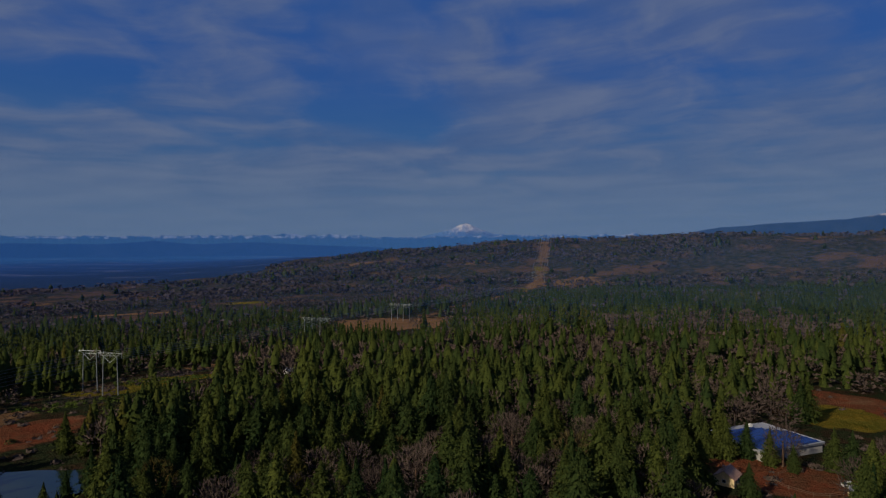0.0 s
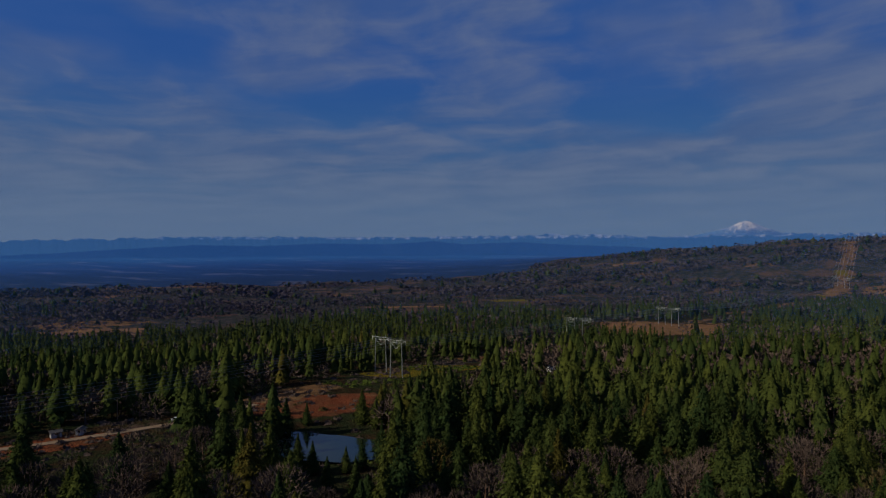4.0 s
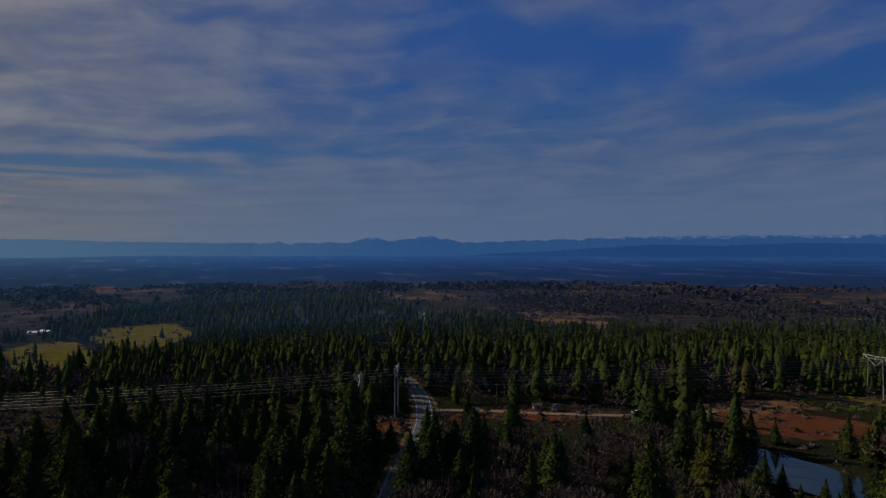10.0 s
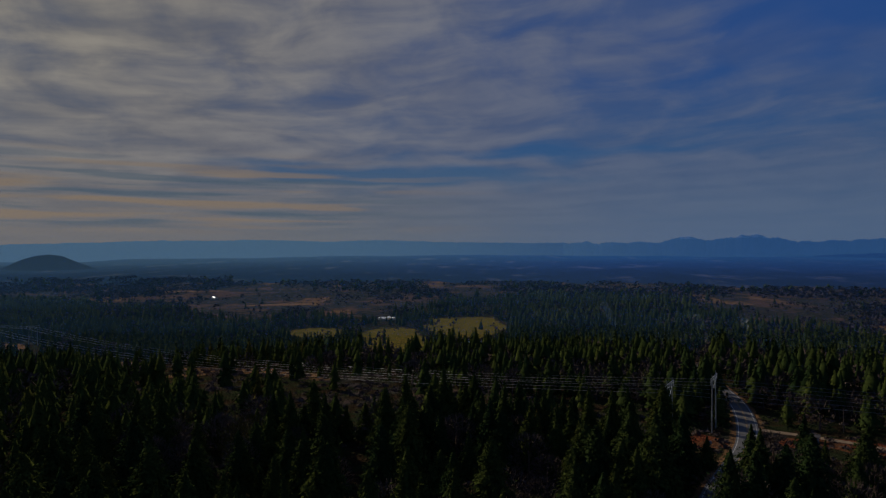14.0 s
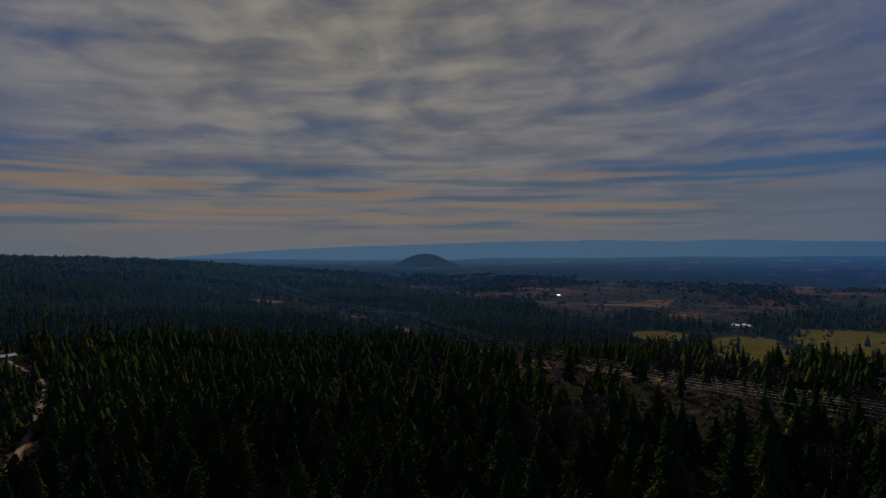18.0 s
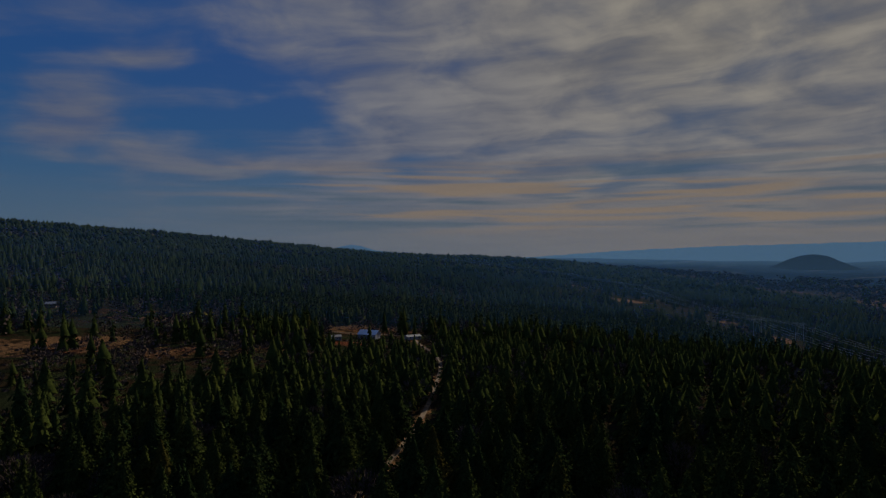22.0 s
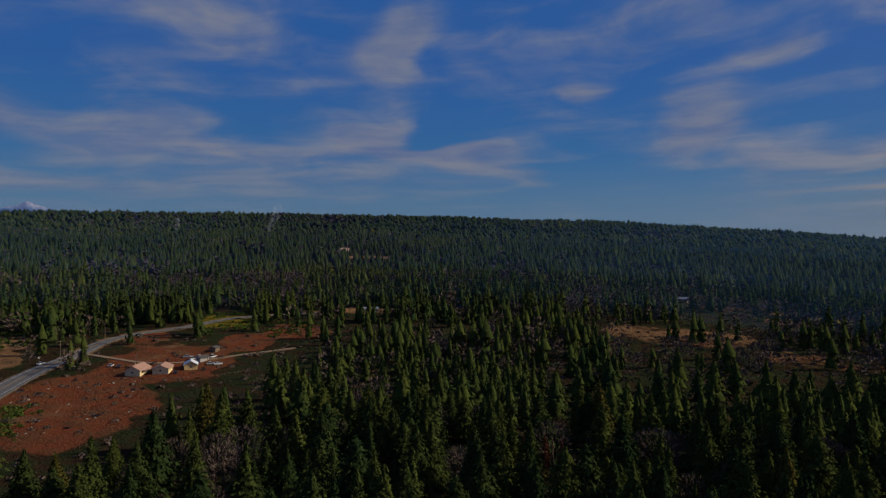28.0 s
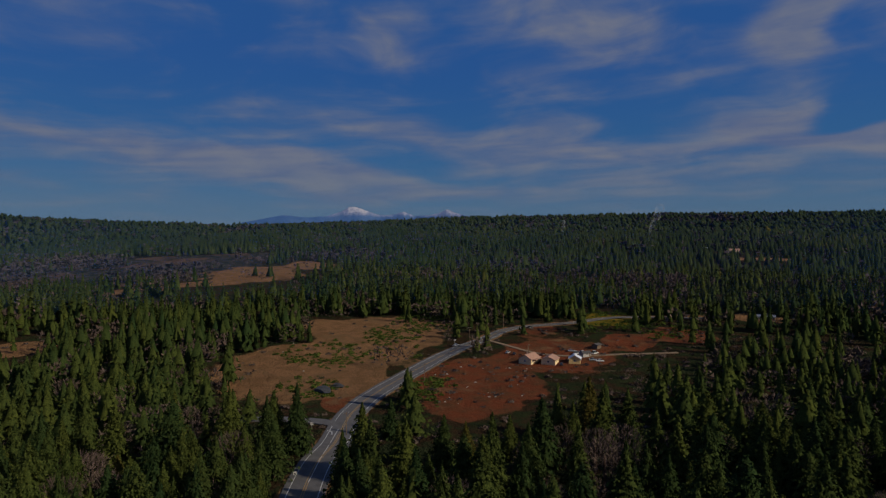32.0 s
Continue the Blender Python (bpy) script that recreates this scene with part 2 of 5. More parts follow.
GROUND = ground_material()
NEEDLES = (0.015, 0.032, 0.013), (0.068, 0.078, 0.016)
# far needles: NEEDLES made duller and bluer, so distance haze sits in the colour
HAZED_NEEDLES = (0.014, 0.028, 0.014), (0.046, 0.056, 0.018)
TWIGS = (0.055, 0.042, 0.037), (0.135, 0.1, 0.085)
# the blue shift in these leaves paints in distance haze
HAZED_LEAVES = (0.02, 0.03, 0.03), (0.05, 0.058, 0.048)
PINE_OWN, PINE_FAR = foliage("pine needles", *NEEDLES, True), foliage("pine needles in the wood", *NEEDLES, False)
PINE_HAZED = foliage("pine needles tinted for distance haze", *HAZED_NEEDLES, False)
TWIG_OWN, TWIG_FAR = foliage("bare twigs", *TWIGS, True), foliage("bare twigs in the wood", *TWIGS, False)
BUSH_FAR = foliage("dark evergreen leaves tinted for haze", *HAZED_LEAVES, False)
MANZANITA = foliage("green brush leaves", (0.035, 0.06, 0.012), (0.09, 0.12, 0.025), False)
# bluer than TWIGS: the haze of distance is painted into them
TWIG_HAZED = foliage("bare twigs tinted for distance haze", (0.042, 0.038, 0.048), (0.09, 0.074, 0.084), False)
RUST = foliage("dry rust-red needles", (0.09, 0.03, 0.018), (0.16, 0.055, 0.028), True)
BARK = plain("pine bark", (0.1, 0.06, 0.038), 0.9, 0, 0.5, 3)
ASPHALT = plain("asphalt", (0.085, 0.083, 0.085), 0.85, 0, 0.25, 0.35)
DIRT = plain("pale dirt", (0.19, 0.13, 0.08), 0.95, 0, 0.3, 0.4)
WHITE_LINE = plain("white road paint", (0.4, 0.4, 0.4), 0.7, 0, 0.3, 1.5)
YELLOW_LINE = plain("yellow road paint", (0.28, 0.17, 0.06), 0.7, 0, 0.3, 1.5)
STEEL = plain("galvanised steel", (0.3, 0.32, 0.32), 0.5, 0.5, 0.15, 1.0)
WIRE = plain("aluminium wire", (0.2, 0.2, 0.21), 0.35, 0.8, 0.1, 1.0)
CERAMIC = plain("grey insulator glaze", (0.3, 0.32, 0.32), 0.3, 0, 0.1, 4.0)
CREAM = plain("cream wall paint", (0.72, 0.56, 0.32), 0.7, 0, 0.15, 1.2)
OCHRE = plain("yellow wall paint", (0.75, 0.52, 0.22), 0.7, 0, 0.15, 1.2)
GREY_WALL = plain("grey board wall", (0.35, 0.34, 0.34), 0.75, 0, 0.2, 1.2)
ROSE_ROOF = plain("red-brown shingles", (0.34, 0.2, 0.15), 0.85, 0, 0.25, 2.0)
PALE_ROOF = plain("pale metal roof", (0.62, 0.64, 0.68), 0.45, 0.0, 0.12, 0.6)
WHITE_ROOF = plain("white roof membrane", (0.27, 0.28, 0.32), 0.7, 0, 0.12, 0.5)
GREY_ROOF = plain("weathered grey metal roof", (0.19, 0.2, 0.22), 0.55, 0.0, 0.2, 0.8)
DARK_ROOF = plain("dark shingles", (0.07, 0.065, 0.065), 0.85, 0, 0.3, 2.0)
GLASS = plain("dark window glass", (0.02, 0.025, 0.03), 0.1, 0, 0.1, 1.0, 0.5)
SOLAR = plain("blue solar cells", (0.012, 0.035, 0.16), 0.25, 0, 0.2, 0.8, 0.5)
TRIM = plain("white trim paint", (0.7, 0.69, 0.66), 0.6, 0, 0.1, 2.0)
TIMBER = plain("weathered timber", (0.16, 0.11, 0.075), 0.85, 0, 0.35, 3.0)
TYRE = plain("black rubber", (0.02, 0.02, 0.02), 0.8, 0, 0.2, 6.0)
CAR_PAINTS = [plain(n + " car paint", c, 0.25, 0.1, 0.05, 1.0, 0.6) for n, c in
              (("white", (0.75, 0.75, 0.75)), ("silver", (0.45, 0.47, 0.5)), ("dark", (0.04, 0.045, 0.055)), ("red", (0.3, 0.03, 0.025)))]


def water_material():
    m, g = material("still pond water")
    n = g.noise(where(g), 0.8, 4)
    finish(g, (0.012, 0.022, 0.014), 0.06, 0, n, 0.08, 0.05, 0.6)
    return m


WATER = water_material()
STONE = plain("pale field stone", (0.3, 0.26, 0.22), 0.9, 0, 0.3, 1.5)
GRAVEL = plain("dark gravel", (0.04, 0.042, 0.048), 0.95, 0, 0.4, 1.2)


def smoke_material():
    m, g = material("thin chimney smoke")
    p = where(g)
    d = g.add("ShaderNodeBsdfDiffuse")
    d.inputs[0].default_value = (0.75, 0.78, 0.82, 1)
    t = g.add("ShaderNodeBsdfTransparent")
    mix = g.add("ShaderNodeMixShader")
    g.link(g.ramp(g.noise(p, 0.14, 4, 0.6), 0.38, 0.72, 0.0, 0.2), mix.inputs[0])
    g.link(t.outputs[0], mix.inputs[1]), g.link(d.outputs[0], mix.inputs[2])
    g.link(mix.outputs[0], g.add("ShaderNodeOutputMaterial").inputs[0])
    return m


SMOKE = smoke_material()
# ---- the lie of the land: heights along bearings, in degrees to the left of north, at four distances ----
EYE = 70.0
BEARING = [-35, -16, 0, 10, 20, 30, 45, 60, 75, 95, 115, 132, 148, 165, 180, 195, 215, 240, 265, 285]
NEAR_750 = [-9, -14, -22, -25, -27, -29, -30, -30, -36, -46, -44, -34, -16, -2, 12, 26, 34, 36, 34, 20]
MID_1400 = [-18, -28, -24, -26, -30, -34, -36, -36, -38, -44, -44, -36, -2, 25, 60, 82, 92, 92, 88, 50]
RIDGE_2000 = [99, 97, 66, 28, -22, -27, -34, -34, -36, -40, -40, -36, 14, 38, 96, 142, 165, 160, 134, 150]
FAR_4600 = [15, 12, 10, 12, 12, 12, 12, 12, 10, 10, 0, -15, -15, 20, 90, 120, 130, 130, 120, 60]


def hash2(i, j, seed=0):
    """Pseudo-random numbers from 0 to 1 on an integer grid."""
    h = (i.astype(np.int64) * 374761393 + j.astype(np.int64) * 668265263 + seed * 974634777) & 0x7FFFFFFF
    h = ((h ^ (h >> 13)) * 1274126177) & 0x7FFFFFFF
    h = ((h ^ (h >> 15)) * 2246822519) & 0x7FFFFFFF
    return ((h ^ (h >> 14)) & 0xFFFFFF) / float(0x1000000)


def value_noise(x, y, seed=0):
    """Smooth noise from -1 to 1 for arrays."""
    i, j = np.floor(x), np.floor(y)
    u, v = x - i, y - j
    u, v = u * u * (3 - 2 * u), v * v * (3 - 2 * v)
    a, b = hash2(i, j, seed), hash2(i + 1, j, seed)
    c, d = hash2(i, j + 1, seed), hash2(i + 1, j + 1, seed)
    return 2 * ((a * (1 - u) + b * u) * (1 - v) + (c * (1 - u) + d * u) * v) - 1


def fbm(x, y, octaves=4, seed=0):
    total, amp, s = 0.0, 1.0, 0.0
    for k in range(octaves):
        total = total + amp * value_noise(x * 2 ** k + 17.3 * k, y * 2 ** k - 9.1 * k, seed + k)
        s += amp
        amp *= 0.5
    return total / s


def bearing_of(x, y):
    """Degrees to the left of north, from -60 to 300."""
    return (np.degrees(np.arctan2(-x, y)) + 60) % 360 - 60


def along(az, values):
    return np.interp(az, BEARING, values, period=360)


def land(x, y):
    """Height of the ground, for arrays of plan coordinates."""
    x, y = np.asarray(x, float), np.asarray(y, float)
    r, az = np.hypot(x, y), bearing_of(x, y)
    z, last_r, last_h = np.zeros_like(r), 300.0, np.zeros_like(r)
    for at_r, values in ((750, NEAR_750), (1400, MID_1400), (2000, RIDGE_2000), (4600, FAR_4600)):
        h = sum(along(az + d, values) for d in (-5, 0, 5)) / 3
        u = np.clip((r - last_r) / (at_r - last_r), 0, 1)
        z = z + (h - last_h) * (0.6 * u + 0.4 * u * u * (3 - 2 * u))
        last_r, last_h = at_r, h
    rough = np.clip((r - 250) / 1500, 0, 1)
    z = z + rough * (9 * fbm(x / 420, y / 420, 4, 3) + 14 * rough * fbm(x / 900, y / 900, 3, 8))
    return z + 1.2 * np.clip(r / 300, 0, 1) * fbm(x / 60, y / 60, 3, 5)


def spot(az, r):
    """Plan coordinates of a bearing and a distance."""
    return (-r * math.sin(radians(az)), r * math.cos(radians(az)))


def on_land(az, r, up=0.0):
    x, y = spot(az, r)
    return Vector((x, y, float(land(x, y)) + up))

# ---- what covers the land: bearing, distance, half length outwards, half width across ----
RED_SOIL = [(242, 315, 56, 33), (235, 377, 40, 36), (228, 428, 26, 16), (36.5, 284, 22, 32), (-29, 212, 14, 26), (57, 262, 9, 30), (70.5, 243, 8, 9), (63.2, 254, 8, 8), (236, 450, 18, 12), (224, 452, 22, 26),
            (254, 285, 22, 9), (263, 352, 20, 10), (-33, 318, 30, 26), (166, 462, 12, 18)]
DRY_GRASS = [(39.8, 300, 9, 15), (258.5, 350, 58, 46), (251.5, 430, 72, 52), (251.8, 350, 60, 10), (262, 800, 90, 62), (257, 900, 60, 36), (266.5, 705, 26, 40), (280, 454, 24, 22), (271, 685, 20, 40),
             (5.2, 748, 85, 78), (140.5, 1110, 28, 40),
             (145, 1346, 22, 42)]
DRY_GRASS += [(217.4, 528, 14, 22), (218, 990, 18, 55),
              (108, 1290, 22, 90), (115, 1666, 24, 70), (27, 1070, 18, 100), (54, 900, 22, 80)]
MEADOW = [(-32.8, 300, 22, 19), (90.8, 905, 115, 62), (97.6, 740, 185, 40), (104.8, 850, 45, 42), (17.5, 1180, 26, 45), (28.5, 362, 14, 22),
          (24, 385, 14, 30), (178, 625, 14, 30), (230, 492, 24, 22)]
GLADE = [(190, 470, 40, 62), (180, 432, 26, 32), (163, 545, 44, 48), (172, 432, 18, 32), (183, 588, 20, 34), (208, 640, 28, 62), (185, 625, 24, 50), (236, 425, 24, 20), (160, 480, 18, 20)]
BROWN_BRUSH = [(100, 292, 20, 36), (113, 350, 26, 16), (115, 440, 60, 18), (121, 560, 60, 16)]
# how far the pine wood reaches along a bearing
WOOD_BEARING = [-40, -16, 0, 10, 20, 30, 45, 57, 66, 75, 85, 92, 98, 112, 125, 150, 254, 262, 285]
WOOD_REACH = [1500, 1400, 1080, 930, 950, 880, 730, 780, 980, 1350, 1500, 1300, 1000, 1000, 1500, 2300, 2300, 760, 640]
# places kept in sight: nothing tall stands before them
IN_SIGHT = [(-27.4, 238, 15, 21), (-24.7, 200, 8, 6), (97.6, 600, 40, 42), (91.5, 800, 20, 50), (34.3, 222, 12, 20), (101, 300, 8, 36), (116, 372, 10, 24), (233, 372, 22, 32), (29.2, 345, 14, 16), (71, 250, 12, 8), (164.5, 488, 14, 24), (-24.7, 203, 6, 5), (-29, 246, 8, 13),
            (219, 1050, 18, 50), (217.3, 524, 8, 14), (13.8, 372, 6, 14), (90, 690, 12, 30), (98, 985, 12, 24), (178.7, 578, 6, 10), (189.4, 650, 6, 10), (255.5, 300, 30, 8)]
# the highway, under the drone from the east to the west, then a dirt track and the power line's way
HIGHWAY = [(222, 520), (229, 503), (233.7, 475), (238.3, 454), (241.2, 414), (244.8, 374), (247.9, 332), (250.9, 298),
           (253.3, 262), (254.8, 224), (257.1, 190), (262, 110), (278, 40), (70, 60), (72, 130), (69.2, 188), (68.1, 210), (67, 234), (66.7, 255), (66.9, 282),
           (67.6, 312), (68.6, 342), (70, 388), (71, 450), (72, 540)]
TRACK = [(167, 520), (160.5, 505), (158.8, 450), (157.3, 400), (157, 366), (157.5, 310), (158.2, 272), (159.6, 234), (162.3, 196), (164.6, 174), (168, 140)]
LINE = [(-9.5, 1980), (-8.8, 1500), (4, 785), (11.7, 606), (29.2, 356), (71, 248), (128.2, 815), (139.7, 1310), (145.6, 1440), (154.9, 1600)]
POND = (34.3, 222, 16, 25)


def spline(points, step=6.0):
    """A smooth line through points of bearing and distance, as plan coordinates at even steps."""
    p = np.array([spot(*q) for q in points])
    p = np.vstack([2 * p[0] - p[1], p, 2 * p[-1] - p[-2]])
    out = []
    for i in range(1, len(p) - 2):
        n = max(2, int(np.hypot(*(p[i + 1] - p[i])) / step))
        t = np.linspace(0, 1, n, endpoint=False)[:, None]
        out.append(0.5 * (2 * p[i] + (p[i + 1] - p[i - 1]) * t + (2 * p[i - 1] - 5 * p[i] + 4 * p[i + 1] - p[i + 2]) * t ** 2
                          + (3 * p[i] - p[i - 1] - 3 * p[i + 1] + p[i + 2]) * t ** 3))
    return np.vstack(out + [p[-2:-1]])


HIGHWAY_LINE, TRACK_LINE = spline(HIGHWAY, 4.0), spline(TRACK, 4.0)
POWER_LINE = np.array([spot(*q) for q in LINE])


def off_line(x, y, line):
    """Distance of points from a line of plan coordinates."""
    best = np.full(np.shape(x), 1e9)
    for a, b in zip(line[:-1], line[1:]):
        d = b - a
        t = np.clip(((x - a[0]) * d[0] + (y - a[1]) * d[1]) / (d @ d), 0, 1)
        best = np.minimum(best, np.hypot(x - a[0] - t * d[0], y - a[1] - t * d[1]))
    return best


def patches(x, y, r, az, rows, rim=0.25):
    """1 inside the patches, 0 outside, with ragged rims."""
    wob = 0.35 * fbm(x / 38, y / 38, 3, 21) + 0.12 * fbm(x / 9, y / 9, 2, 22)
    best = np.zeros_like(r)
    for a, d, deep, wide in rows:
        da = np.radians((az - a + 180) % 360 - 180) * d
        q = np.hypot((r - d) / deep, da / wide) + wob
        best = np.maximum(best, np.clip((1 + rim - q) / (2 * rim), 0, 1))
    return best


def open_ground(x, y):
    """Where no wood grows: red soil, dry grass, meadow; the power line's way; roads."""
    r, az = np.hypot(x, y), bearing_of(x, y)
    red = patches(x, y, r, az, RED_SOIL)
    tan = patches(x, y, r, az, DRY_GRASS)
    glade = patches(x, y, r, az, GLADE)
    green = patches(x, y, r, az, MEADOW)
    near = r < 2100
    way = np.zeros_like(r)
    way[near] = np.clip(1.5 - off_line(x[near], y[near], POWER_LINE) / np.where(r[near] > 1100, 21, 18) + 0.5 * fbm(x[near] / 30, y[near] / 30, 2, 31), 0, 1)
    way = way * (r > 190)
    road = np.zeros_like(r)
    close = r < 600
    road[close] = np.clip(2.0 - off_line(x[close], y[close], HIGHWAY_LINE) / np.where(x[close] > 0, 5.0, 4.2), 0, 1)
    road[close] = np.maximum(road[close], np.clip(1.9 - off_line(x[close], y[close], TRACK_LINE) / 1.7, 0, 1))
    return red, tan, green, np.maximum(way, patches(x, y, r, az, BROWN_BRUSH)), road, glade


def wood_edge(az):
    return np.interp(az, WOOD_BEARING, WOOD_REACH, period=360)


def past_wood(r, az):
    """Metres beyond the wood's edge; in the east the wood begins again on the far ridge."""
    d = r - wood_edge(az)
    return np.where((az > 251) & (r > 1080), np.minimum(d, 1080 - r), d)


def mesh_of(name, verts, faces, mat, smooth=False, **attributes):
    """A mesh from numpy arrays of corners and of triangles or quads."""
    me = bpy.data.meshes.new(name)
    n, k = faces.shape
    me.vertices.add(len(verts)), me.loops.add(n * k), me.polygons.add(n)
    me.vertices.foreach_set("co", np.ascontiguousarray(verts, np.float32).ravel())
    me.loops.foreach_set("vertex_index", np.ascontiguousarray(faces, np.int32).ravel())
    me.polygons.foreach_set("loop_start", np.arange(0, n * k, k, dtype=np.int32))
    me.polygons.foreach_set("use_smooth", np.full(n, smooth))
    for key, values in attributes.items():
        values = np.ascontiguousarray(values, np.float32)
        a = me.attributes.new(key, "FLOAT" if values.ndim == 1 else "FLOAT_VECTOR", "POINT")
        a.data.foreach_set("value" if values.ndim == 1 else "vector", values.ravel())
    me.materials.append(mat)
    me.update(calc_edges=True)
    return me


def grid_faces(rows, cols, closed):
    i, j = np.meshgrid(np.arange(rows - 1), np.arange(cols if closed else cols - 1), indexing="ij")
    k = (j + 1) % cols
    return np.stack([i * cols + j, i * cols + k, (i + 1) * cols + k, (i + 1) * cols + j], -1).reshape(-1, 4)


def sink(x, y):
    """The hollow of the pond."""
    cx, cy = spot(*POND[:2])
    return -2.2 * np.clip(1.6 - np.hypot(x - cx, y - cy) / 21, 0, 1)


def ground_sheet():
    radii = np.concatenate([[0.02, 20, 50, 80, 110], 130 * (4700 / 130) ** np.linspace(0, 1, 230)])
    turns = np.radians(np.linspace(0, 360, 640, endpoint=False))
    r, a = np.meshgrid(radii, turns, indexing="ij")
    x, y = (-r * np.sin(a)).ravel(), (r * np.cos(a)).ravel()
    red, tan, green, way, road, glade = open_ground(x, y)
    rr, az = np.hypot(x, y), bearing_of(x, y)
    tan = np.maximum(tan, np.clip(road, 0, 1) * 0.8)
    n = fbm(x / 70, y / 70, 3, 41)
    red, tan = np.maximum(red, glade * 0.48), np.maximum(tan, glade * np.clip(0.33 + 0.6 * n, 0, 1))
    tan = np.maximum(tan, way * np.where((rr > 1100) & (az < 20), 0.58, (n > 0.3) * 0.6))
    green = np.maximum(green, way * (n < -0.25) * 0.8 * (az < 60))
    # beyond the wood: oak land and brush with strips of dry grass
    beyond = np.clip(past_wood(rr, az) / 60, 0, 1)
    strips = fbm(x / 260, y / 120, 4, 51)
    tan = np.maximum(tan, beyond * np.clip((strips - 0.24) * 4, 0, 0.55) * (rr < 2000))
    z = land(x, y) + sink(x, y)
    me = mesh_of("ground", np.stack([x, y, z], 1), grid_faces(len(radii), len(turns), True), GROUND, True,
                 cover=np.stack([red, tan, green], 1), brush=np.maximum(beyond, way * 0.45))
    tagged(new("ground", me), "forest floor of litter, red soil and dry grass", "ground", kind="structure")


ground_sheet()


def widened(line):
    """1 where the highway has a turning lane, 0 elsewhere."""
    az = bearing_of(line[:, 0], line[:, 1])
    return np.clip((az - 238) / 8, 0, 1) * np.clip((266 - az) / 6, 0, 1)


def ribbon(name, line, left, right, up, mat, parent=None, swell=0.0):
    """A strip along a line, from left to right of it in metres."""
    d = np.gradient(line, axis=0)
    d /= np.hypot(d[:, 0], d[:, 1])[:, None]
    side = np.stack([d[:, 1], -d[:, 0]], 1)
    z = land(line[:, 0], line[:, 1]) + up
    rows = []
    for off, drop in ((left, -0.6), (left, 0), (right, 0), (right, -0.6)):
        q = line + side * (off * (1 + swell * widened(line)))[:, None]
        rows.append(np.column_stack([q, z + drop]))
    v = np.stack(rows, 1).reshape(-1, 3)
    ob = new(name, mesh_of(name, v, grid_faces(len(line), 4, False)[:, ::-1], mat, False))
    ob.parent = parent
    return ob

# ---- trees: unit shapes one metre high, spread over the land ----
rng = np.random.default_rng(7)


def cone(rings, sides, seed=0):
    """A ragged stack: rings of (height, radius), the last a point."""
    g = np.random.default_rng(seed)
    v, f = [], []
    for h, r in rings[:-1]:
        a = np.arange(sides) * 2 * np.pi / sides + g.random() * 3
        q = r * g.uniform(0.75, 1.2, sides)
        v.append(np.stack([q * np.cos(a), q * np.sin(a), h + 0 * a + g.uniform(-0.02, 0.02, sides)], 1))
    v.append(np.array([[0, 0, rings[-1][0]]]))
    v = np.concatenate(v)
    j = np.arange(sides)
    for i in range(len(rings) - 2):
        a, b = i * sides, (i + 1) * sides
        f += [np.stack([a + j, a + (j + 1) % sides, b + j], 1), np.stack([a + (j + 1) % sides, b + (j + 1) % sides, b + j], 1)]
    a = (len(rings) - 2) * sides
    f.append(np.stack([a + j, a + (j + 1) % sides, np.full(sides, len(v) - 1)], 1))
    return v, np.concatenate(f)


def join(*shapes):
    v, f, n = [], [], 0
    for a, b in shapes:
        v.append(a), f.append(b + n)
        n += len(a)
    return np.concatenate(v), np.concatenate(f)


def pine_shape(wide, peak=0.3, power=0.8):
    return lambda h: wide * np.where(h < peak, 0.55 + 0.45 * h / peak, np.clip((1 - h) / (1 - peak), 0.02, 1) ** power)


def tufts(n, shape, seed, low, size, cards=2):
    """Clumps of needles at the ends of the boughs: small diamonds turned all ways, in a lobed outline."""
    g = np.random.default_rng(seed)
    h = low + (0.99 - low) * (1 - g.random(n) ** 0.62)
    a = g.random(n) * 2 * np.pi
    lobes = 1 + 0.22 * np.sin(3 * a + 9 * h + seed) + 0.14 * np.sin(5 * a - 23 * h)
    r = shape(h) * lobes * g.uniform(0.55, 1.08, n)
    c = np.stack([r * np.cos(a), r * np.sin(a), h - 0.2 * r], 1)
    c = np.repeat(c, cards, 0) + g.normal(0, size * 0.25, (n * cards, 3))
    m = n * cards
    face = g.normal(0, 0.42, (m, 3)) + np.repeat(np.stack([0.85 * np.cos(a), 0.85 * np.sin(a), 0.32 + 0 * a], 1), cards, 0)
    w = np.cross(face, np.cross(face, g.normal(0, 0.5, (m, 3)) + np.array([0, 0, 1.0])))
    w /= np.linalg.norm(w, axis=1)[:, None] + 1e-6
    s = np.cross(face, w)
    s /= np.linalg.norm(s, axis=1)[:, None] + 1e-6
    size = size * g.uniform(0.6, 1.35, m)[:, None] * np.clip(1.3 - np.repeat(h, cards)[:, None] * 1.05, 0.25, 1.2)
    v = np.stack([c - w * size * 0.5, c + s * size * 0.36, c + w * size * 0.62, c - s * size * 0.36], 1).reshape(-1, 3)
    k = np.arange(m)[:, None] * 4
    return v, np.concatenate([k + [0, 1, 2], k + [0, 2, 3]])


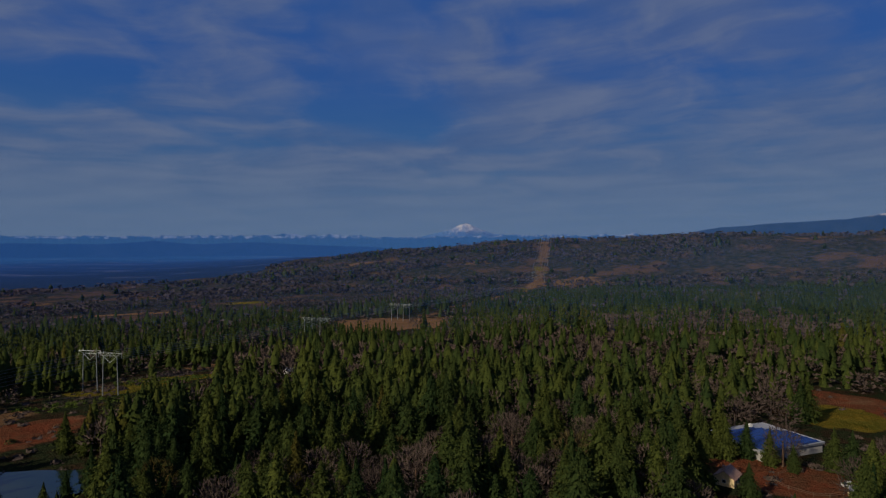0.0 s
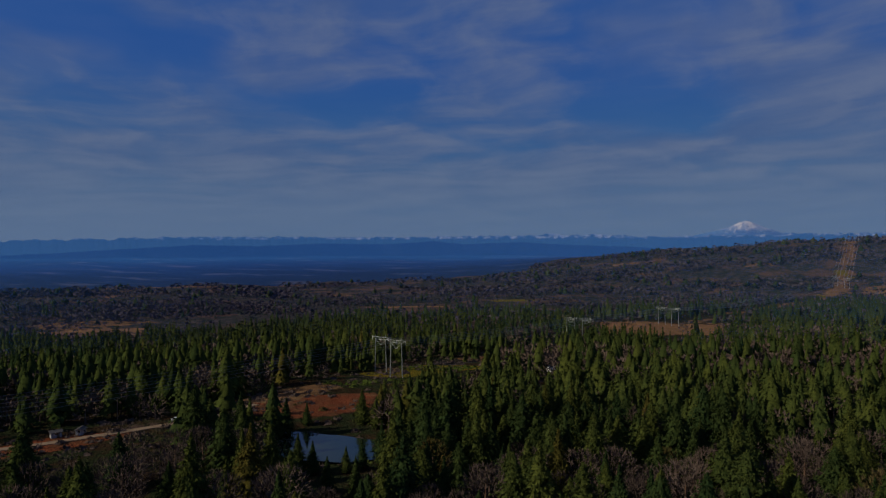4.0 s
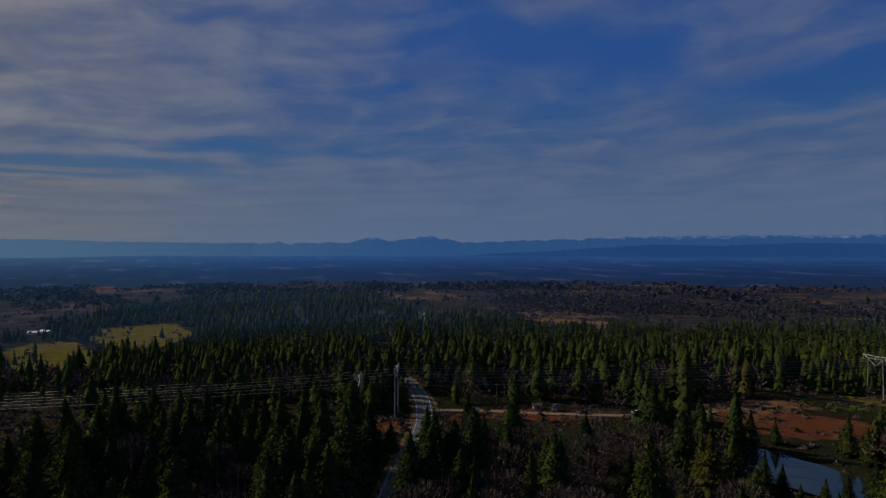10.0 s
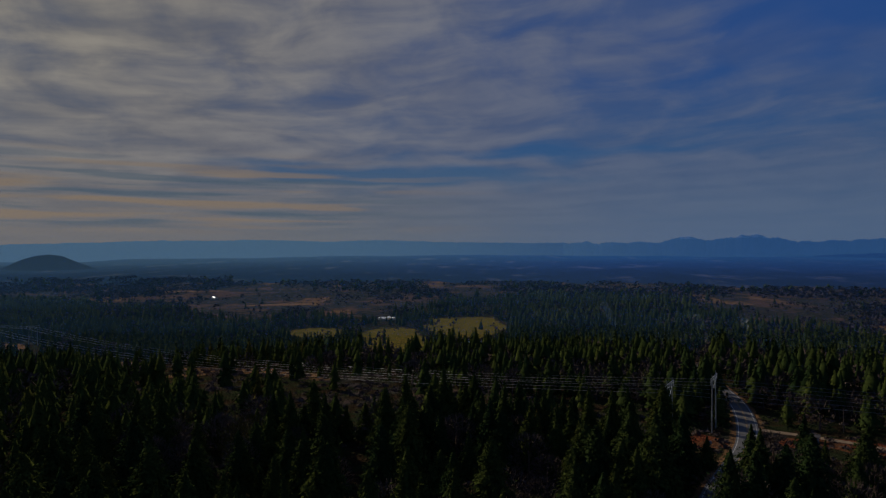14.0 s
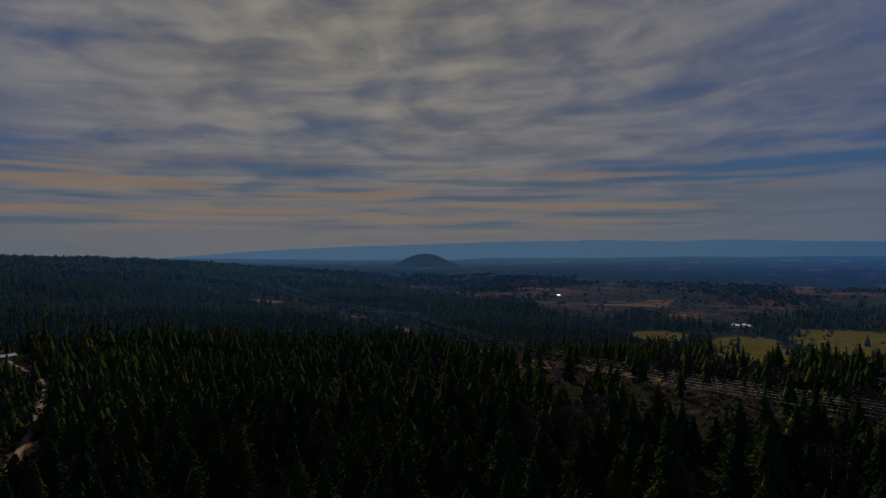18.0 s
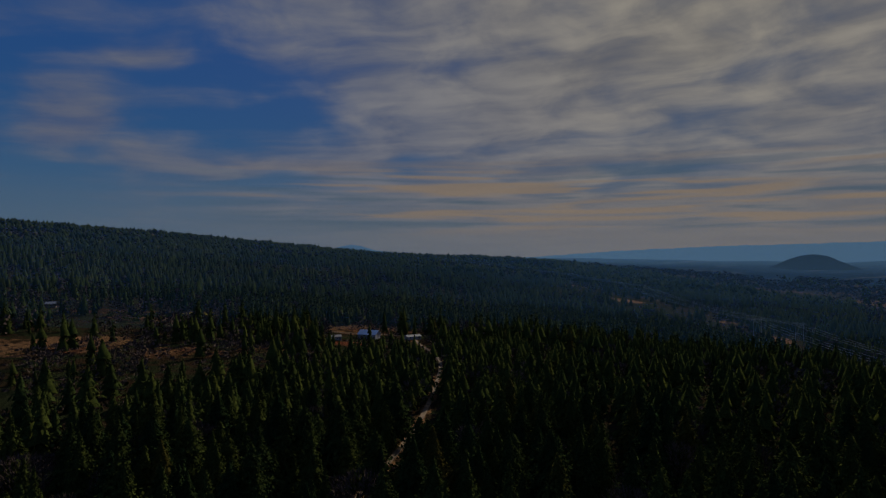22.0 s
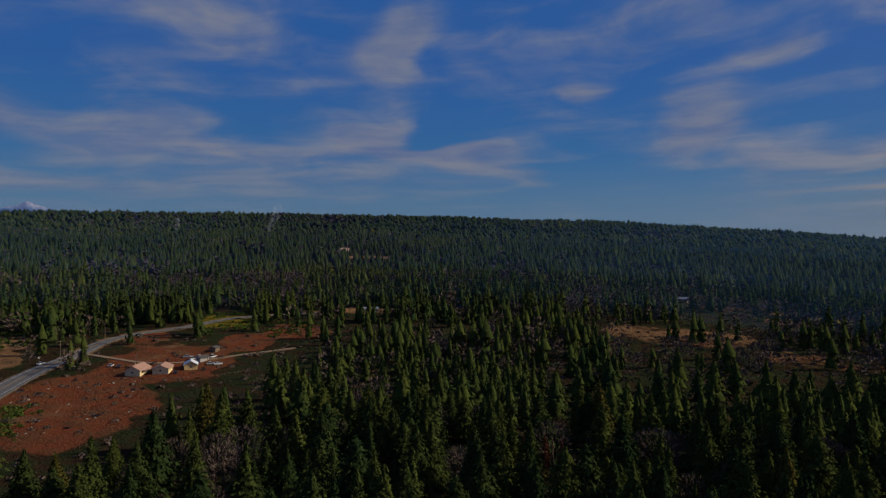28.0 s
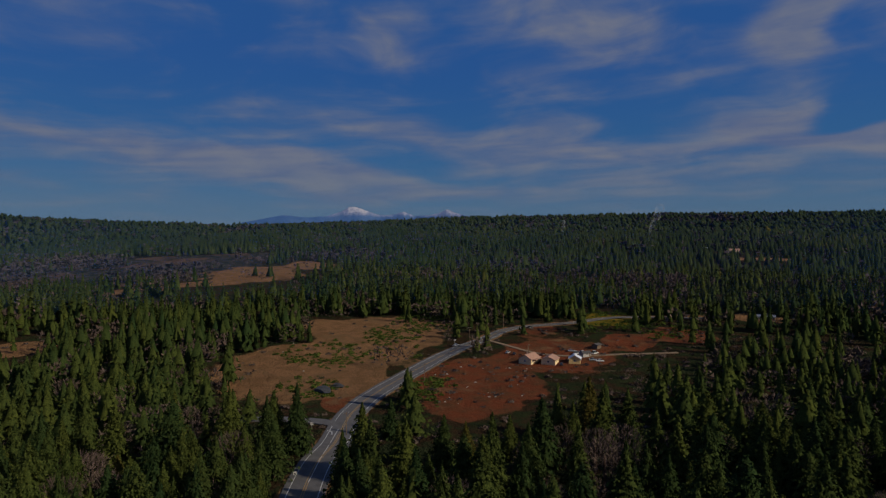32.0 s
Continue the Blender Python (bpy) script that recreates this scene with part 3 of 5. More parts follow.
def tiers(shape, n, sides, low, seed, flare=0.5):
    """Drooping whorls of boughs, one above the other, each a ragged skirt."""
    g = np.random.default_rng(seed)
    vs, fs, k = [], [], 0
    edges = low + (0.93 - low) * np.linspace(0, 1, n) ** 0.9
    gap = (1 - low) / n
    for i, h in enumerate(edges):
        m = 2 * sides
        a = np.arange(m) * 2 * np.pi / m + g.random() * 6
        q = float(shape(np.array(h))) * np.where(np.arange(m) % 2, g.uniform(0.4, 0.7, m), g.uniform(0.75, 1.3, m))
        tilt = g.normal(0, 0.05, 2)
        c = g.normal(0, 0.008, 2)
        rim = np.stack([c[0] + q * np.cos(a), c[1] + q * np.sin(a), h - flare * q * 0.4 + q * (tilt[0] * np.cos(a) + tilt[1] * np.sin(a)) + g.uniform(-0.012, 0.012, m)], 1)
        top = min(1.0, h + gap * 2.1) if i < n - 1 else 1.0
        vs += [rim, np.array([[c[0] * 0.5, c[1] * 0.5, top]])]
        j = np.arange(m)
        fs.append(np.stack([k + j, k + (j + 1) % m, 0 * j + k + m], 1))
        k += m + 1
    return np.concatenate(vs), np.concatenate(fs)


def sprays(whorls, around, along, shape, seed, low, size, droop=0.35):
    """Whorls of boughs, each a row of small needle sprays that hang along it from the stem to the tip."""
    g = np.random.default_rng(seed)
    n = whorls * around
    level = np.repeat(low + (0.985 - low) * np.linspace(0, 1, whorls) ** 0.92, around) + g.normal(0, 0.3 / whorls, n) * (1 - low)
    level = np.clip(level, low, 0.985)
    a = g.random(n) * 2 * np.pi
    reach = shape(level) * g.uniform(0.72, 1.16, n) * (1 + 0.12 * np.sin(2 * a + 6 * level + seed))
    fall = droop * g.uniform(0.3, 1.7, n) * (1.15 - level)
    u = np.tile(np.linspace(0.36, 1.0, along), n) + g.uniform(-0.08, 0.08, n * along)
    k = np.repeat(np.arange(n), along)
    ca, sa = np.cos(a[k]), np.sin(a[k])
    r = reach[k] * u
    swing = g.normal(0, 0.16, len(k)) * r
    c = np.stack([r * ca - swing * sa, r * sa + swing * ca, level[k] - fall[k] * r * u + g.normal(0, 0.006, len(k))], 1)
    length = size * g.uniform(0.65, 1.4, len(k)) * np.clip(1.35 - level[k] * 0.95, 0.35, 1.3)
    yaw = a[k] + g.normal(0, 0.6, len(k))
    dip = fall[k] + g.normal(0.5, 0.38, len(k))
    w = np.stack([np.cos(yaw) * np.cos(dip), np.sin(yaw) * np.cos(dip), -np.sin(dip)], 1)
    flat = np.stack([-np.sin(yaw), np.cos(yaw), 0 * yaw], 1)
    roll = g.normal(0, 0.5, len(k))[:, None]
    s = flat * np.cos(roll) + np.cross(w, flat) * np.sin(roll)
    length = length[:, None]
    v = np.stack([c - w * length * 0.5, c + s * length * 0.27, c + w * length * 0.6, c - s * length * 0.27], 1).reshape(-1, 3)
    q = np.arange(len(k))[:, None] * 4
    return v, np.concatenate([q + [0, 1, 2], q + [0, 2, 3]])


def pine(detail, seed, wide=0.17, low=0.14, power=0.8):
    shape = pine_shape(wide, 0.26, power)
    core = pine_shape(wide * 0.74, 0.26, power)
    if detail == 0:
        return join(tiers(core, 12, 6, low, seed, 0.9), sprays(30, 11, 9, shape, seed * 10, low, 0.047))
    if detail == 1:
        return join(tiers(core, 5, 4, low, seed, 0.9), sprays(14, 6, 2, shape, seed + 40, low, 0.105))
    if detail == 2:
        return join(tiers(core, 3, 3, low, seed, 0.8), sprays(11, 6, 1, shape, seed + 40, low, 0.15))
    if detail == 3:
        return join(tiers(core, 2, 3, low, seed, 0.8), sprays(7, 4, 1, shape, seed + 40, low, 0.24))
    if detail == 4:
        return tiers(shape, 2, 3, 0.1, seed, 0.3)
    return cone([(0.0, wide * 0.9), (0.42, wide * 0.8), (1.0, 0)], 3, seed)


def bush(detail, seed):
    """A low rounded evergreen bush of leaf clumps."""
    n = (90, 44, 24, 16, 8, 5)[detail]
    v, f = tufts(n, lambda h: 0.75 * np.sqrt(np.clip(1.02 - h * h, 0.05, 1)), seed, 0.02, (0.4, 0.5, 0.7, 0.8, 1.0, 1.2)[detail], 1)
    v[:, 2] = np.abs(v[:, 2])
    return v, f


def dome(h):
    return 0.46 * np.sqrt(np.clip(1 - ((h - 0.6) / 0.42) ** 2, 0.02, 1))


def oak(detail, seed):
    """A bare broad oak: a dome of thin twigs."""
    n = (700, 130, 60, 30, 12, 6)[detail]
    g = np.random.default_rng(seed)
    h, a = g.uniform(0.25, 1.0, n), g.random(n) * 2 * np.pi
    r = dome(h) * np.sqrt(g.uniform(0.15, 1.0, n))
    c = np.stack([r * np.cos(a), r * np.sin(a), h * 0.95], 1)
    w = c - np.array([0, 0, 0.25])
    w /= np.linalg.norm(w, axis=1)[:, None]
    w += g.normal(0, 0.35, (n, 3))
    size = (0.17, 0.24, 0.28, 0.32, 0.45, 0.6)[detail]
    s = np.cross(w, g.normal(0, 1, (n, 3)))
    s *= (size * (0.06, 0.12, 0.18, 0.25, 0.4, 0.6)[detail]) / np.linalg.norm(s, axis=1)[:, None]
    v = np.stack([c - s, c + s, c + w * size * 0.5], 1).reshape(-1, 3)
    v[:, 2] = np.clip(v[:, 2], 0.02, None)
    return v, np.arange(n * 3).reshape(-1, 3)


def trunk(lean=0.0, thick=0.016, top=0.8):
    v, f = cone([(-0.05, thick * 1.5), (0.1, thick), (top, thick * 0.45), (top + 0.05, 0)], 6, 3)
    return v, f


def spread(name, kind, shapes, mat, x, y, height, label, category, girth=1.0):
    """Many trees joined into one object, each with its own turn, girth and tint."""
    pick, turn = rng.integers(0, len(shapes), len(x)), rng.random(len(x)) * 2 * np.pi
    stand = np.clip(0.5 + 1.3 * fbm(x / 150, y / 150, 3, 72), 0, 1)
    tint, fat = 0.6 * rng.random(len(x)) + 0.4 * stand, girth * rng.uniform(0.8, 1.25, len(x))
    z = land(x, y) + sink(x, y) - 0.2
    vs, fs, ts, n = [], [], [], 0
    for k, (v, f) in enumerate(shapes):
        at = np.where(pick == k)[0]
        if not len(at):
            continue
        c, s, h, w = np.cos(turn[at])[:, None], np.sin(turn[at])[:, None], height[at][:, None], (height * fat)[at][:, None]
        q = np.stack([x[at][:, None] + w * (v[:, 0] * c - v[:, 1] * s), y[at][:, None] + w * (v[:, 0] * s + v[:, 1] * c), z[at][:, None] + h * v[:, 2]], -1)
        vs.append(q.reshape(-1, 3)), fs.append((f[None] + (n + np.arange(len(at)) * len(v))[:, None, None]).reshape(-1, 3))
        ts.append(np.repeat(tint[at], len(v)))
        n += len(at) * len(v)
    me = mesh_of(name, np.concatenate(vs), np.concatenate(fs), mat, True, tint=np.concatenate(ts))
    return tagged(new(name, me), label, category, kind="stuff")


def jittered(inner, outer, spacing, seed):
    """Points over a ring, one to a cell of the given spacing, out to the bearings that are seen."""
    g = np.random.default_rng(seed)
    n = int(outer / spacing) + 1
    i, j = np.meshgrid(np.arange(-n, n), np.arange(-n, n))
    x = (i.ravel() + g.random(i.size)) * spacing
    y = (j.ravel() + g.random(i.size)) * spacing
    r, az = np.hypot(x, y), bearing_of(x, y)
    keep = (r > inner) & (r < outer) & ((az > -44) & (az < 290) | (r < 250))
    return x[keep], y[keep]


def growing(x, y, h, seed):
    """Which points bear a tree, and whether it is a bare oak. Tall trees also stay clear of the ground that shows beyond them."""
    g = np.random.default_rng(seed)
    r, az = np.hypot(x, y), bearing_of(x, y)
    drop = np.clip(EYE - land(x, y), 40, None)
    bare, roads, gap = np.zeros_like(r), np.zeros_like(r), np.zeros_like(r)
    shade = 1 + (drop / np.clip(drop - h, 15, None) - 1) * np.where((r < 450) & (az < 200), np.where((az > 44) & (az < 78), 0.38, 0.75), np.where(az > 254, 0.5, 0.95))
    for k, u in enumerate((0.0, 0.35, 0.7, 1.0)):
        s = 1 + (shade - 1) * u
        red, tan, green, way, road, glade = open_ground(x * s, y * s)
        sight = patches(x * s, y * s, r * s, az, IN_SIGHT)
        seen = np.maximum.reduce([red, tan, green, sight])
        bare = np.maximum(bare, seen if k == 0 else np.where(seen > 0.75, seen, 0))
        gap = np.maximum(gap, way * np.where((k < 2) | (az > 100) & (az < 150) & (r > 240), 1.0, 0.4))
        if k:
            road = np.clip(1.6 - off_line(x * s, y * s, HIGHWAY_LINE) / 6.0, 0, 1) * (az > 200)
            road = np.maximum(road, np.clip(1.7 - off_line(x * s, y * s, TRACK_LINE) / 4.0, 0, 1) * (k < 3))
        roads = np.maximum(roads, road)
        if k == 0:
            here, on_road, thin = np.maximum.reduce([red, tan, green]), road, glade
        thin = np.maximum(thin, glade)
    cx, cy = spot(*POND[:2])
    wet = np.hypot(x - cx, y - cy) < 25
    gaps = fbm(x / 55, y / 55, 3, 61) + 0.5 * fbm(x / 190, y / 190, 2, 65)
    chance = np.clip(1.02 + 1.3 * gaps, 0.28, 1) * np.where(bare > 0.4, np.where(here > 0.4, np.where(r > 600, 0.06, 0.02), 0.025), 1.0)
    chance = chance * np.where(thin > 0.5, 0.24, 1)
    chance = chance * np.where(gap > 0.5, 0.1, 1) * np.where((roads > 0.5) & (r > 140), np.where((az > 150) & (az < 178), 0.13, np.where(r > 300, 0.02, 0.35)), 1)
    eastern = np.clip((az - 165) / 20, 0, 1) * np.clip((258 - az) / 8, 0, 1) * (r < 750)
    chance = chance * (1 - eastern * np.clip(0.25 - 1.6 * fbm(x / 75, y / 75, 3, 67), 0, 0.75))
    beyond = past_wood(r, az) > 60 * fbm(x / 90, y / 90, 2, 62)
    clumps = fbm(x / 210, y / 100, 3, 63)
    chance = np.where(beyond, chance * np.clip(clumps * 2.2 + 0.32, 0.04, 1), chance)
    grows = (g.random(len(x)) < chance) & ~wet & (on_road < 0.35) & ((r < 1900) | (az < 16) | (az > 112))
    patchy = np.clip(fbm(x / 80, y / 80, 3, 64) + 0.6 * fbm(x / 260, y / 260, 2, 66), 0, 1)
    oaks = g.random(len(x)) < np.clip(0.13 + (0.7 + 0.35 * eastern) * patchy + 0.5 * beyond + 0.3 * (here > 0.1) + 0.5 * (thin > 0.5), 0, 0.85) * np.where((az > 250) & (r < 340), 0.35, 1)
    return grows, oaks


def wood(inner, outer, spacing, detail, tall, seed):
    x, y = jittered(inner, outer, spacing, seed)
    h = tall * (0.5 + 0.75 * rng.beta(1.6, 1.3, len(x))) * np.clip(1 + 0.25 * fbm(x / 60, y / 60, 2, 71), 0.7, 1.3)
    grows, oaks = growing(x, y, h, seed)
    m = grows & ~oaks & ((past_wood(np.hypot(x, y), bearing_of(x, y)) < 70) | (rng.random(len(x)) < 0.25))
    girth = (1.0, 1.0, 1.0, 1.0, 1.1, 1.5)[detail]
    shapes = [pine(detail, s, w, low, p) for s, w, low, p in ((1, 0.33, 0.12, 1.0), (2, 0.36, 0.14, 0.85), (3, 0.29, 0.2, 0.85), (4, 0.34, 0.06, 1.15), (5, 0.28, 0.08, 1.05))]
    if detail < 2:
        shapes = [join(s, trunk(0, 0.014, 0.5)) for s in shapes]
    spread("pine_wood", "pine", shapes, PINE_FAR if detail < 4 else PINE_HAZED, x[m], y[m], h[m], "dense dark green pine and fir wood", "woodland", girth)
    beyond = past_wood(np.hypot(x, y), bearing_of(x, y)) > 70
    low = grows & ~oaks & beyond
    if low.any():
        spread("evergreen_brush", "bush", [bush(detail, s) for s in (21, 22)], BUSH_FAR, x[low], y[low], h[low] * 0.34, "dark evergreen brush on the open land", "shrubs", 1.0)
    m = grows & oaks
    shapes = [join(oak(detail, s), trunk(0, 0.03, 0.5)) if detail < 2 else oak(detail, s) for s in (11, 12, 13)]
    spread("oak_wood", "oak", shapes, TWIG_FAR if detail < 4 else TWIG_HAZED, x[m], y[m], h[m] * 0.6, "leafless grey-brown oaks among the pines", "woodland", girth * 1.1)


wood(20, 130, 10.0, 3, 18, 101)
wood(230, 325, 7.4, 1, 18.5, 102)
wood(325, 470, 7.7, 2, 18, 107)
wood(470, 750, 8.2, 3, 18, 103)
wood(750, 1350, 10.2, 4, 17, 104)
wood(1350, 2400, 12.5, 5, 16, 105)


def brushwood():
    """Low green brush along the highway, in the clearings and on the power line's way."""
    x, y = jittered(180, 620, 3.4, 110)
    r, az = np.hypot(x, y), bearing_of(x, y)
    red, tan, green, way, road, glade = open_ground(x, y)
    leafy = patches(x, y, r, az, [(247, 472, 40, 22), (255, 380, 30, 28), (230, 490, 36, 30), (246.2, 330, 50, 11), (249.5, 425, 34, 22), (226, 470, 30, 30), (257, 310, 20, 14), (24, 380, 12, 34), (31, 330, 8, 24), (182, 620, 40, 40)])
    g = np.random.default_rng(9)
    n = fbm(x / 12, y / 12, 3, 81)
    m = (g.random(len(x)) < np.clip(leafy * (0.62 + 1.2 * n), 0, 0.85)) & (road < 0.5) & (off_line(x, y, HIGHWAY_LINE) > 10)
    h = g.uniform(0.9, 2.4, len(x))
    spread("manzanita_brush", "bush", [bush(1, s) for s in (31, 32, 33)], MANZANITA, x[m], y[m], h[m], "low bright green manzanita brush beside the road", "shrubs", 1.1)
    m = (g.random(len(x)) < np.clip(0.09 * red + 0.03 * tan + 0.3 * way * (1 + n), 0, 0.5) + 0.12 * (np.maximum.reduce([red, tan, green, way]) < 0.2)) & (road < 0.5) & (r < 480)
    spread("dry_brush", "bush", [bush(3, s) for s in (34, 35)], TWIG_FAR, x[m], y[m], h[m] * 0.9, "dry brown brush between the trees", "shrubs", 1.2)


brushwood()

# the nearest trees, each a thing of its own


def solo_tree(name, crown, crown_mat, stem, label, category):
    """A tree one metre high with a crown and a trunk, below the ground until it is copied to its places."""
    base = tagged(new(name), label, category, group="trees below the drone")
    for part_name, (v, f), mat in (("crown", crown, crown_mat), ("trunk", stem, BARK)):
        ob = new(part_name, mesh_of(part_name, v, f, mat, True))
        ob.parent = base
    return base


def plant(first, places):
    """Sets a tree at its first place and copies of it at the others."""
    for k, m in enumerate(places):
        if k:
            ob = first.copy()
            scene.collection.objects.link(ob)
            for child in first.children:
                c = child.copy()
                scene.collection.objects.link(c)
                c.parent = ob
            ob.matrix_basis = m
    first.matrix_basis = places[0]


def near_trees():
    x, y = jittered(130, 230, 7.6, 106)
    g = np.random.default_rng(8)
    tall = 9 + 16 * g.beta(1.7, 1.2, len(x))
    grows, oaks = growing(x, y, tall, 106)
    az = bearing_of(x, y)
    seen = grows & (az > -40) & (az < 285)
    z = land(x, y) - 0.2
    kinds = [solo_tree("ponderosa_pine", pine(0, 1, 0.29, 0.16, 0.9), PINE_OWN, trunk(0, 0.016, 0.6), "tall green ponderosa pine with an open crown", "tree"),
             solo_tree("sugar_pine", pine(0, 2, 0.33, 0.2, 0.75), PINE_OWN, trunk(0, 0.018, 0.6), "broad green sugar pine with a rounded crown", "tree"),
             solo_tree("fir_tree", pine(0, 3, 0.27, 0.06, 1.1), PINE_OWN, trunk(0, 0.014, 0.6), "slender dark green fir branched to the ground", "tree"),
             solo_tree("incense_cedar", pine(0, 4, 0.31, 0.05, 1.15), PINE_OWN, trunk(0, 0.02, 0.6), "conical olive-green incense cedar", "tree"),
             solo_tree("bare_oak", oak(0, 11), TWIG_OWN, trunk(0, 0.03, 0.6), "leafless grey-brown oak with a broad crown", "tree"),
             solo_tree("dead_pine", pine(0, 6, 0.17, 0.12, 0.8), RUST, trunk(0, 0.016, 0.7), "dead pine with rust-red needles", "tree")]
    places = [[] for _ in kinds]
    for i in np.where(seen)[0]:
        k = 4 if oaks[i] else int(g.integers(0, 4))
        h = tall[i] * (0.62 if k == 4 else 1)
        w = h * g.uniform(0.8, 1.2)
        places[k].append(Matrix.LocRotScale((x[i], y[i], z[i]), Euler((0, 0, g.uniform(0, 6.28))), (w, w, h)))
    for az_s, r_s, h in ((-26.2, 226, 13), (-27.9, 222, 12), (-29.6, 219, 9), (-24.6, 222, 15), (-32.4, 226, 14), (-33.6, 222, 15), (-30.6, 284, 19), (-30.1, 281, 17), (30.3, 243, 12), (31.6, 249, 14), (38.4, 244, 13), (39.6, 238, 15), (36.6, 251, 9),
                       (31.6, 199, 9), (33.1, 196, 8), (36.1, 197, 10), (37.4, 200, 12), (29.8, 205, 13)):
        places[2].append(Matrix.Translation(on_land(az_s, r_s, -0.2)) @ Matrix.Diagonal((h, h, h, 1)))
    for az_d, r_d, h in ((174.9, 212, 12), (176.9, 206, 11), (179.2, 210, 10), (201.1, 198, 11), (203.1, 199, 10), (199.6, 201, 9)):
        places[5].append(Matrix.Translation(on_land(az_d, r_d, -0.2)) @ Matrix.Diagonal((h, h, h, 1)))
    for first, rows in zip(kinds, places):
        plant(first, rows)


near_trees()

# ---- the far distance ----


def sunward_haze(g, p, haze):
    """Colour of the painted haze, made paler towards the sun."""
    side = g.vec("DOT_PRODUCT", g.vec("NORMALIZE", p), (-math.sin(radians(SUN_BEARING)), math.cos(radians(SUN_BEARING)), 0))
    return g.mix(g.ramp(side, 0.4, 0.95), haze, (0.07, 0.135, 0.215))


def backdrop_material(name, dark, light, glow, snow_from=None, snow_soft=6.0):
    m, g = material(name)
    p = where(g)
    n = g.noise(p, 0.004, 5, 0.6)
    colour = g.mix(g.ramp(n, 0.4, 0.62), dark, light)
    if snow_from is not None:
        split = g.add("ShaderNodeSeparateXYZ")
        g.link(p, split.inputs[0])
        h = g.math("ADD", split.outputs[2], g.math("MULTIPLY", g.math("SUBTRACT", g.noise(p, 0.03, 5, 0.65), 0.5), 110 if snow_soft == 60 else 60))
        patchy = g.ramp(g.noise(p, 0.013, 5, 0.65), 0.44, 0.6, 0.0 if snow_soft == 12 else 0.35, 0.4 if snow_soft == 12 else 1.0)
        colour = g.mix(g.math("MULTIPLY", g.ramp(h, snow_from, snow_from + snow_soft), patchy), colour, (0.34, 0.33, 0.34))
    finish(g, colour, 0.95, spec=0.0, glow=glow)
    # the ridge emits its haze: distance is painted on by glow
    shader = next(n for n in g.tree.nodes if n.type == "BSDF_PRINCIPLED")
    g.link(sunward_haze(g, p, glow[0]), shader.inputs["Emission Color"])
    return m


# distance haze painted on the ridges with blue emission and bluish base colours
HAZE_GLOW = (0.018, 0.056, 0.19)
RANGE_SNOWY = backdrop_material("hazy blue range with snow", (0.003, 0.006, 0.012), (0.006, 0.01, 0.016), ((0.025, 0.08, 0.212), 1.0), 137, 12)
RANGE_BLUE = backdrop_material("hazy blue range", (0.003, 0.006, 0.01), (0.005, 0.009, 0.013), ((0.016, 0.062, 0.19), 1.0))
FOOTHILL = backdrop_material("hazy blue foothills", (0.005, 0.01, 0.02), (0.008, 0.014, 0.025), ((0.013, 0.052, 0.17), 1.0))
PEAK_SNOW = backdrop_material("snow-covered peak", (0.04, 0.09, 0.2), (0.05, 0.11, 0.22), (HAZE_GLOW, 0.5), 160, 60)
PEAKS_EAST = backdrop_material("snowy rock peaks", (0.03, 0.06, 0.12), (0.05, 0.09, 0.16), (HAZE_GLOW, 0.5), 288, 50)
MOUNTAIN = backdrop_material("dark wooded mountain", (0.01, 0.02, 0.03), (0.016, 0.028, 0.04), (HAZE_GLOW, 0.5), 245, 25)
BUTTE = backdrop_material("dark wooded butte", (0.008, 0.014, 0.016), (0.014, 0.02, 0.022), (HAZE_GLOW, 0.22))


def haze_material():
    """Shader of an added haze sheet: it scatters a little of the sun and sky, and lets the rest through; it thins out
    upwards.
    """
    m, g = material("see-through blue haze sheet")
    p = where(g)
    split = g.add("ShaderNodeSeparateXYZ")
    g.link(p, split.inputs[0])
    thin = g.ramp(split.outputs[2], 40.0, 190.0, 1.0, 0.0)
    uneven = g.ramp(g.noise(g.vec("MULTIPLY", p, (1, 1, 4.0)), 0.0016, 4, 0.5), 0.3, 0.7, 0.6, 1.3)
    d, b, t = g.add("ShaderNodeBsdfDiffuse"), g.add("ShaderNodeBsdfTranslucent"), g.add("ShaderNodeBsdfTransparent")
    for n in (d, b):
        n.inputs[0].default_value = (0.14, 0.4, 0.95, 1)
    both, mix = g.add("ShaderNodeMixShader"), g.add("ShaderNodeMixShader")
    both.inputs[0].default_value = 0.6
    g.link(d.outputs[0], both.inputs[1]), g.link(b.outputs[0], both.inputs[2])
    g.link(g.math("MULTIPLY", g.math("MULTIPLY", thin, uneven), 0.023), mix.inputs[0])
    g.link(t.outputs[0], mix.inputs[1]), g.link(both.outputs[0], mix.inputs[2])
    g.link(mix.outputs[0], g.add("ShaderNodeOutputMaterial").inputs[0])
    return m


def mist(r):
    """An added see-through sheet that imitates haze at one distance, hanging from above the hills down to the ground.
    """
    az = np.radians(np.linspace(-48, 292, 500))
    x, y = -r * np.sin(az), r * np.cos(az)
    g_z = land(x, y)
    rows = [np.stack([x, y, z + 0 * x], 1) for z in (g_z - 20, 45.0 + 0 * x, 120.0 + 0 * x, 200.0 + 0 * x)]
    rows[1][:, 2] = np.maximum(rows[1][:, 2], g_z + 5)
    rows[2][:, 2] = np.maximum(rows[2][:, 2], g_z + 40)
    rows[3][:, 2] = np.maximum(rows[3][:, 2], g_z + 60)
    me = mesh_of("backdrop_mist", np.concatenate(rows), grid_faces(4, len(az), False), HAZE_SHEET, True)
    tagged(new("backdrop_mist", me), "see-through sheet of blue haze over the distant woods", "mist", kind="structure")


HAZE_SHEET = haze_material()
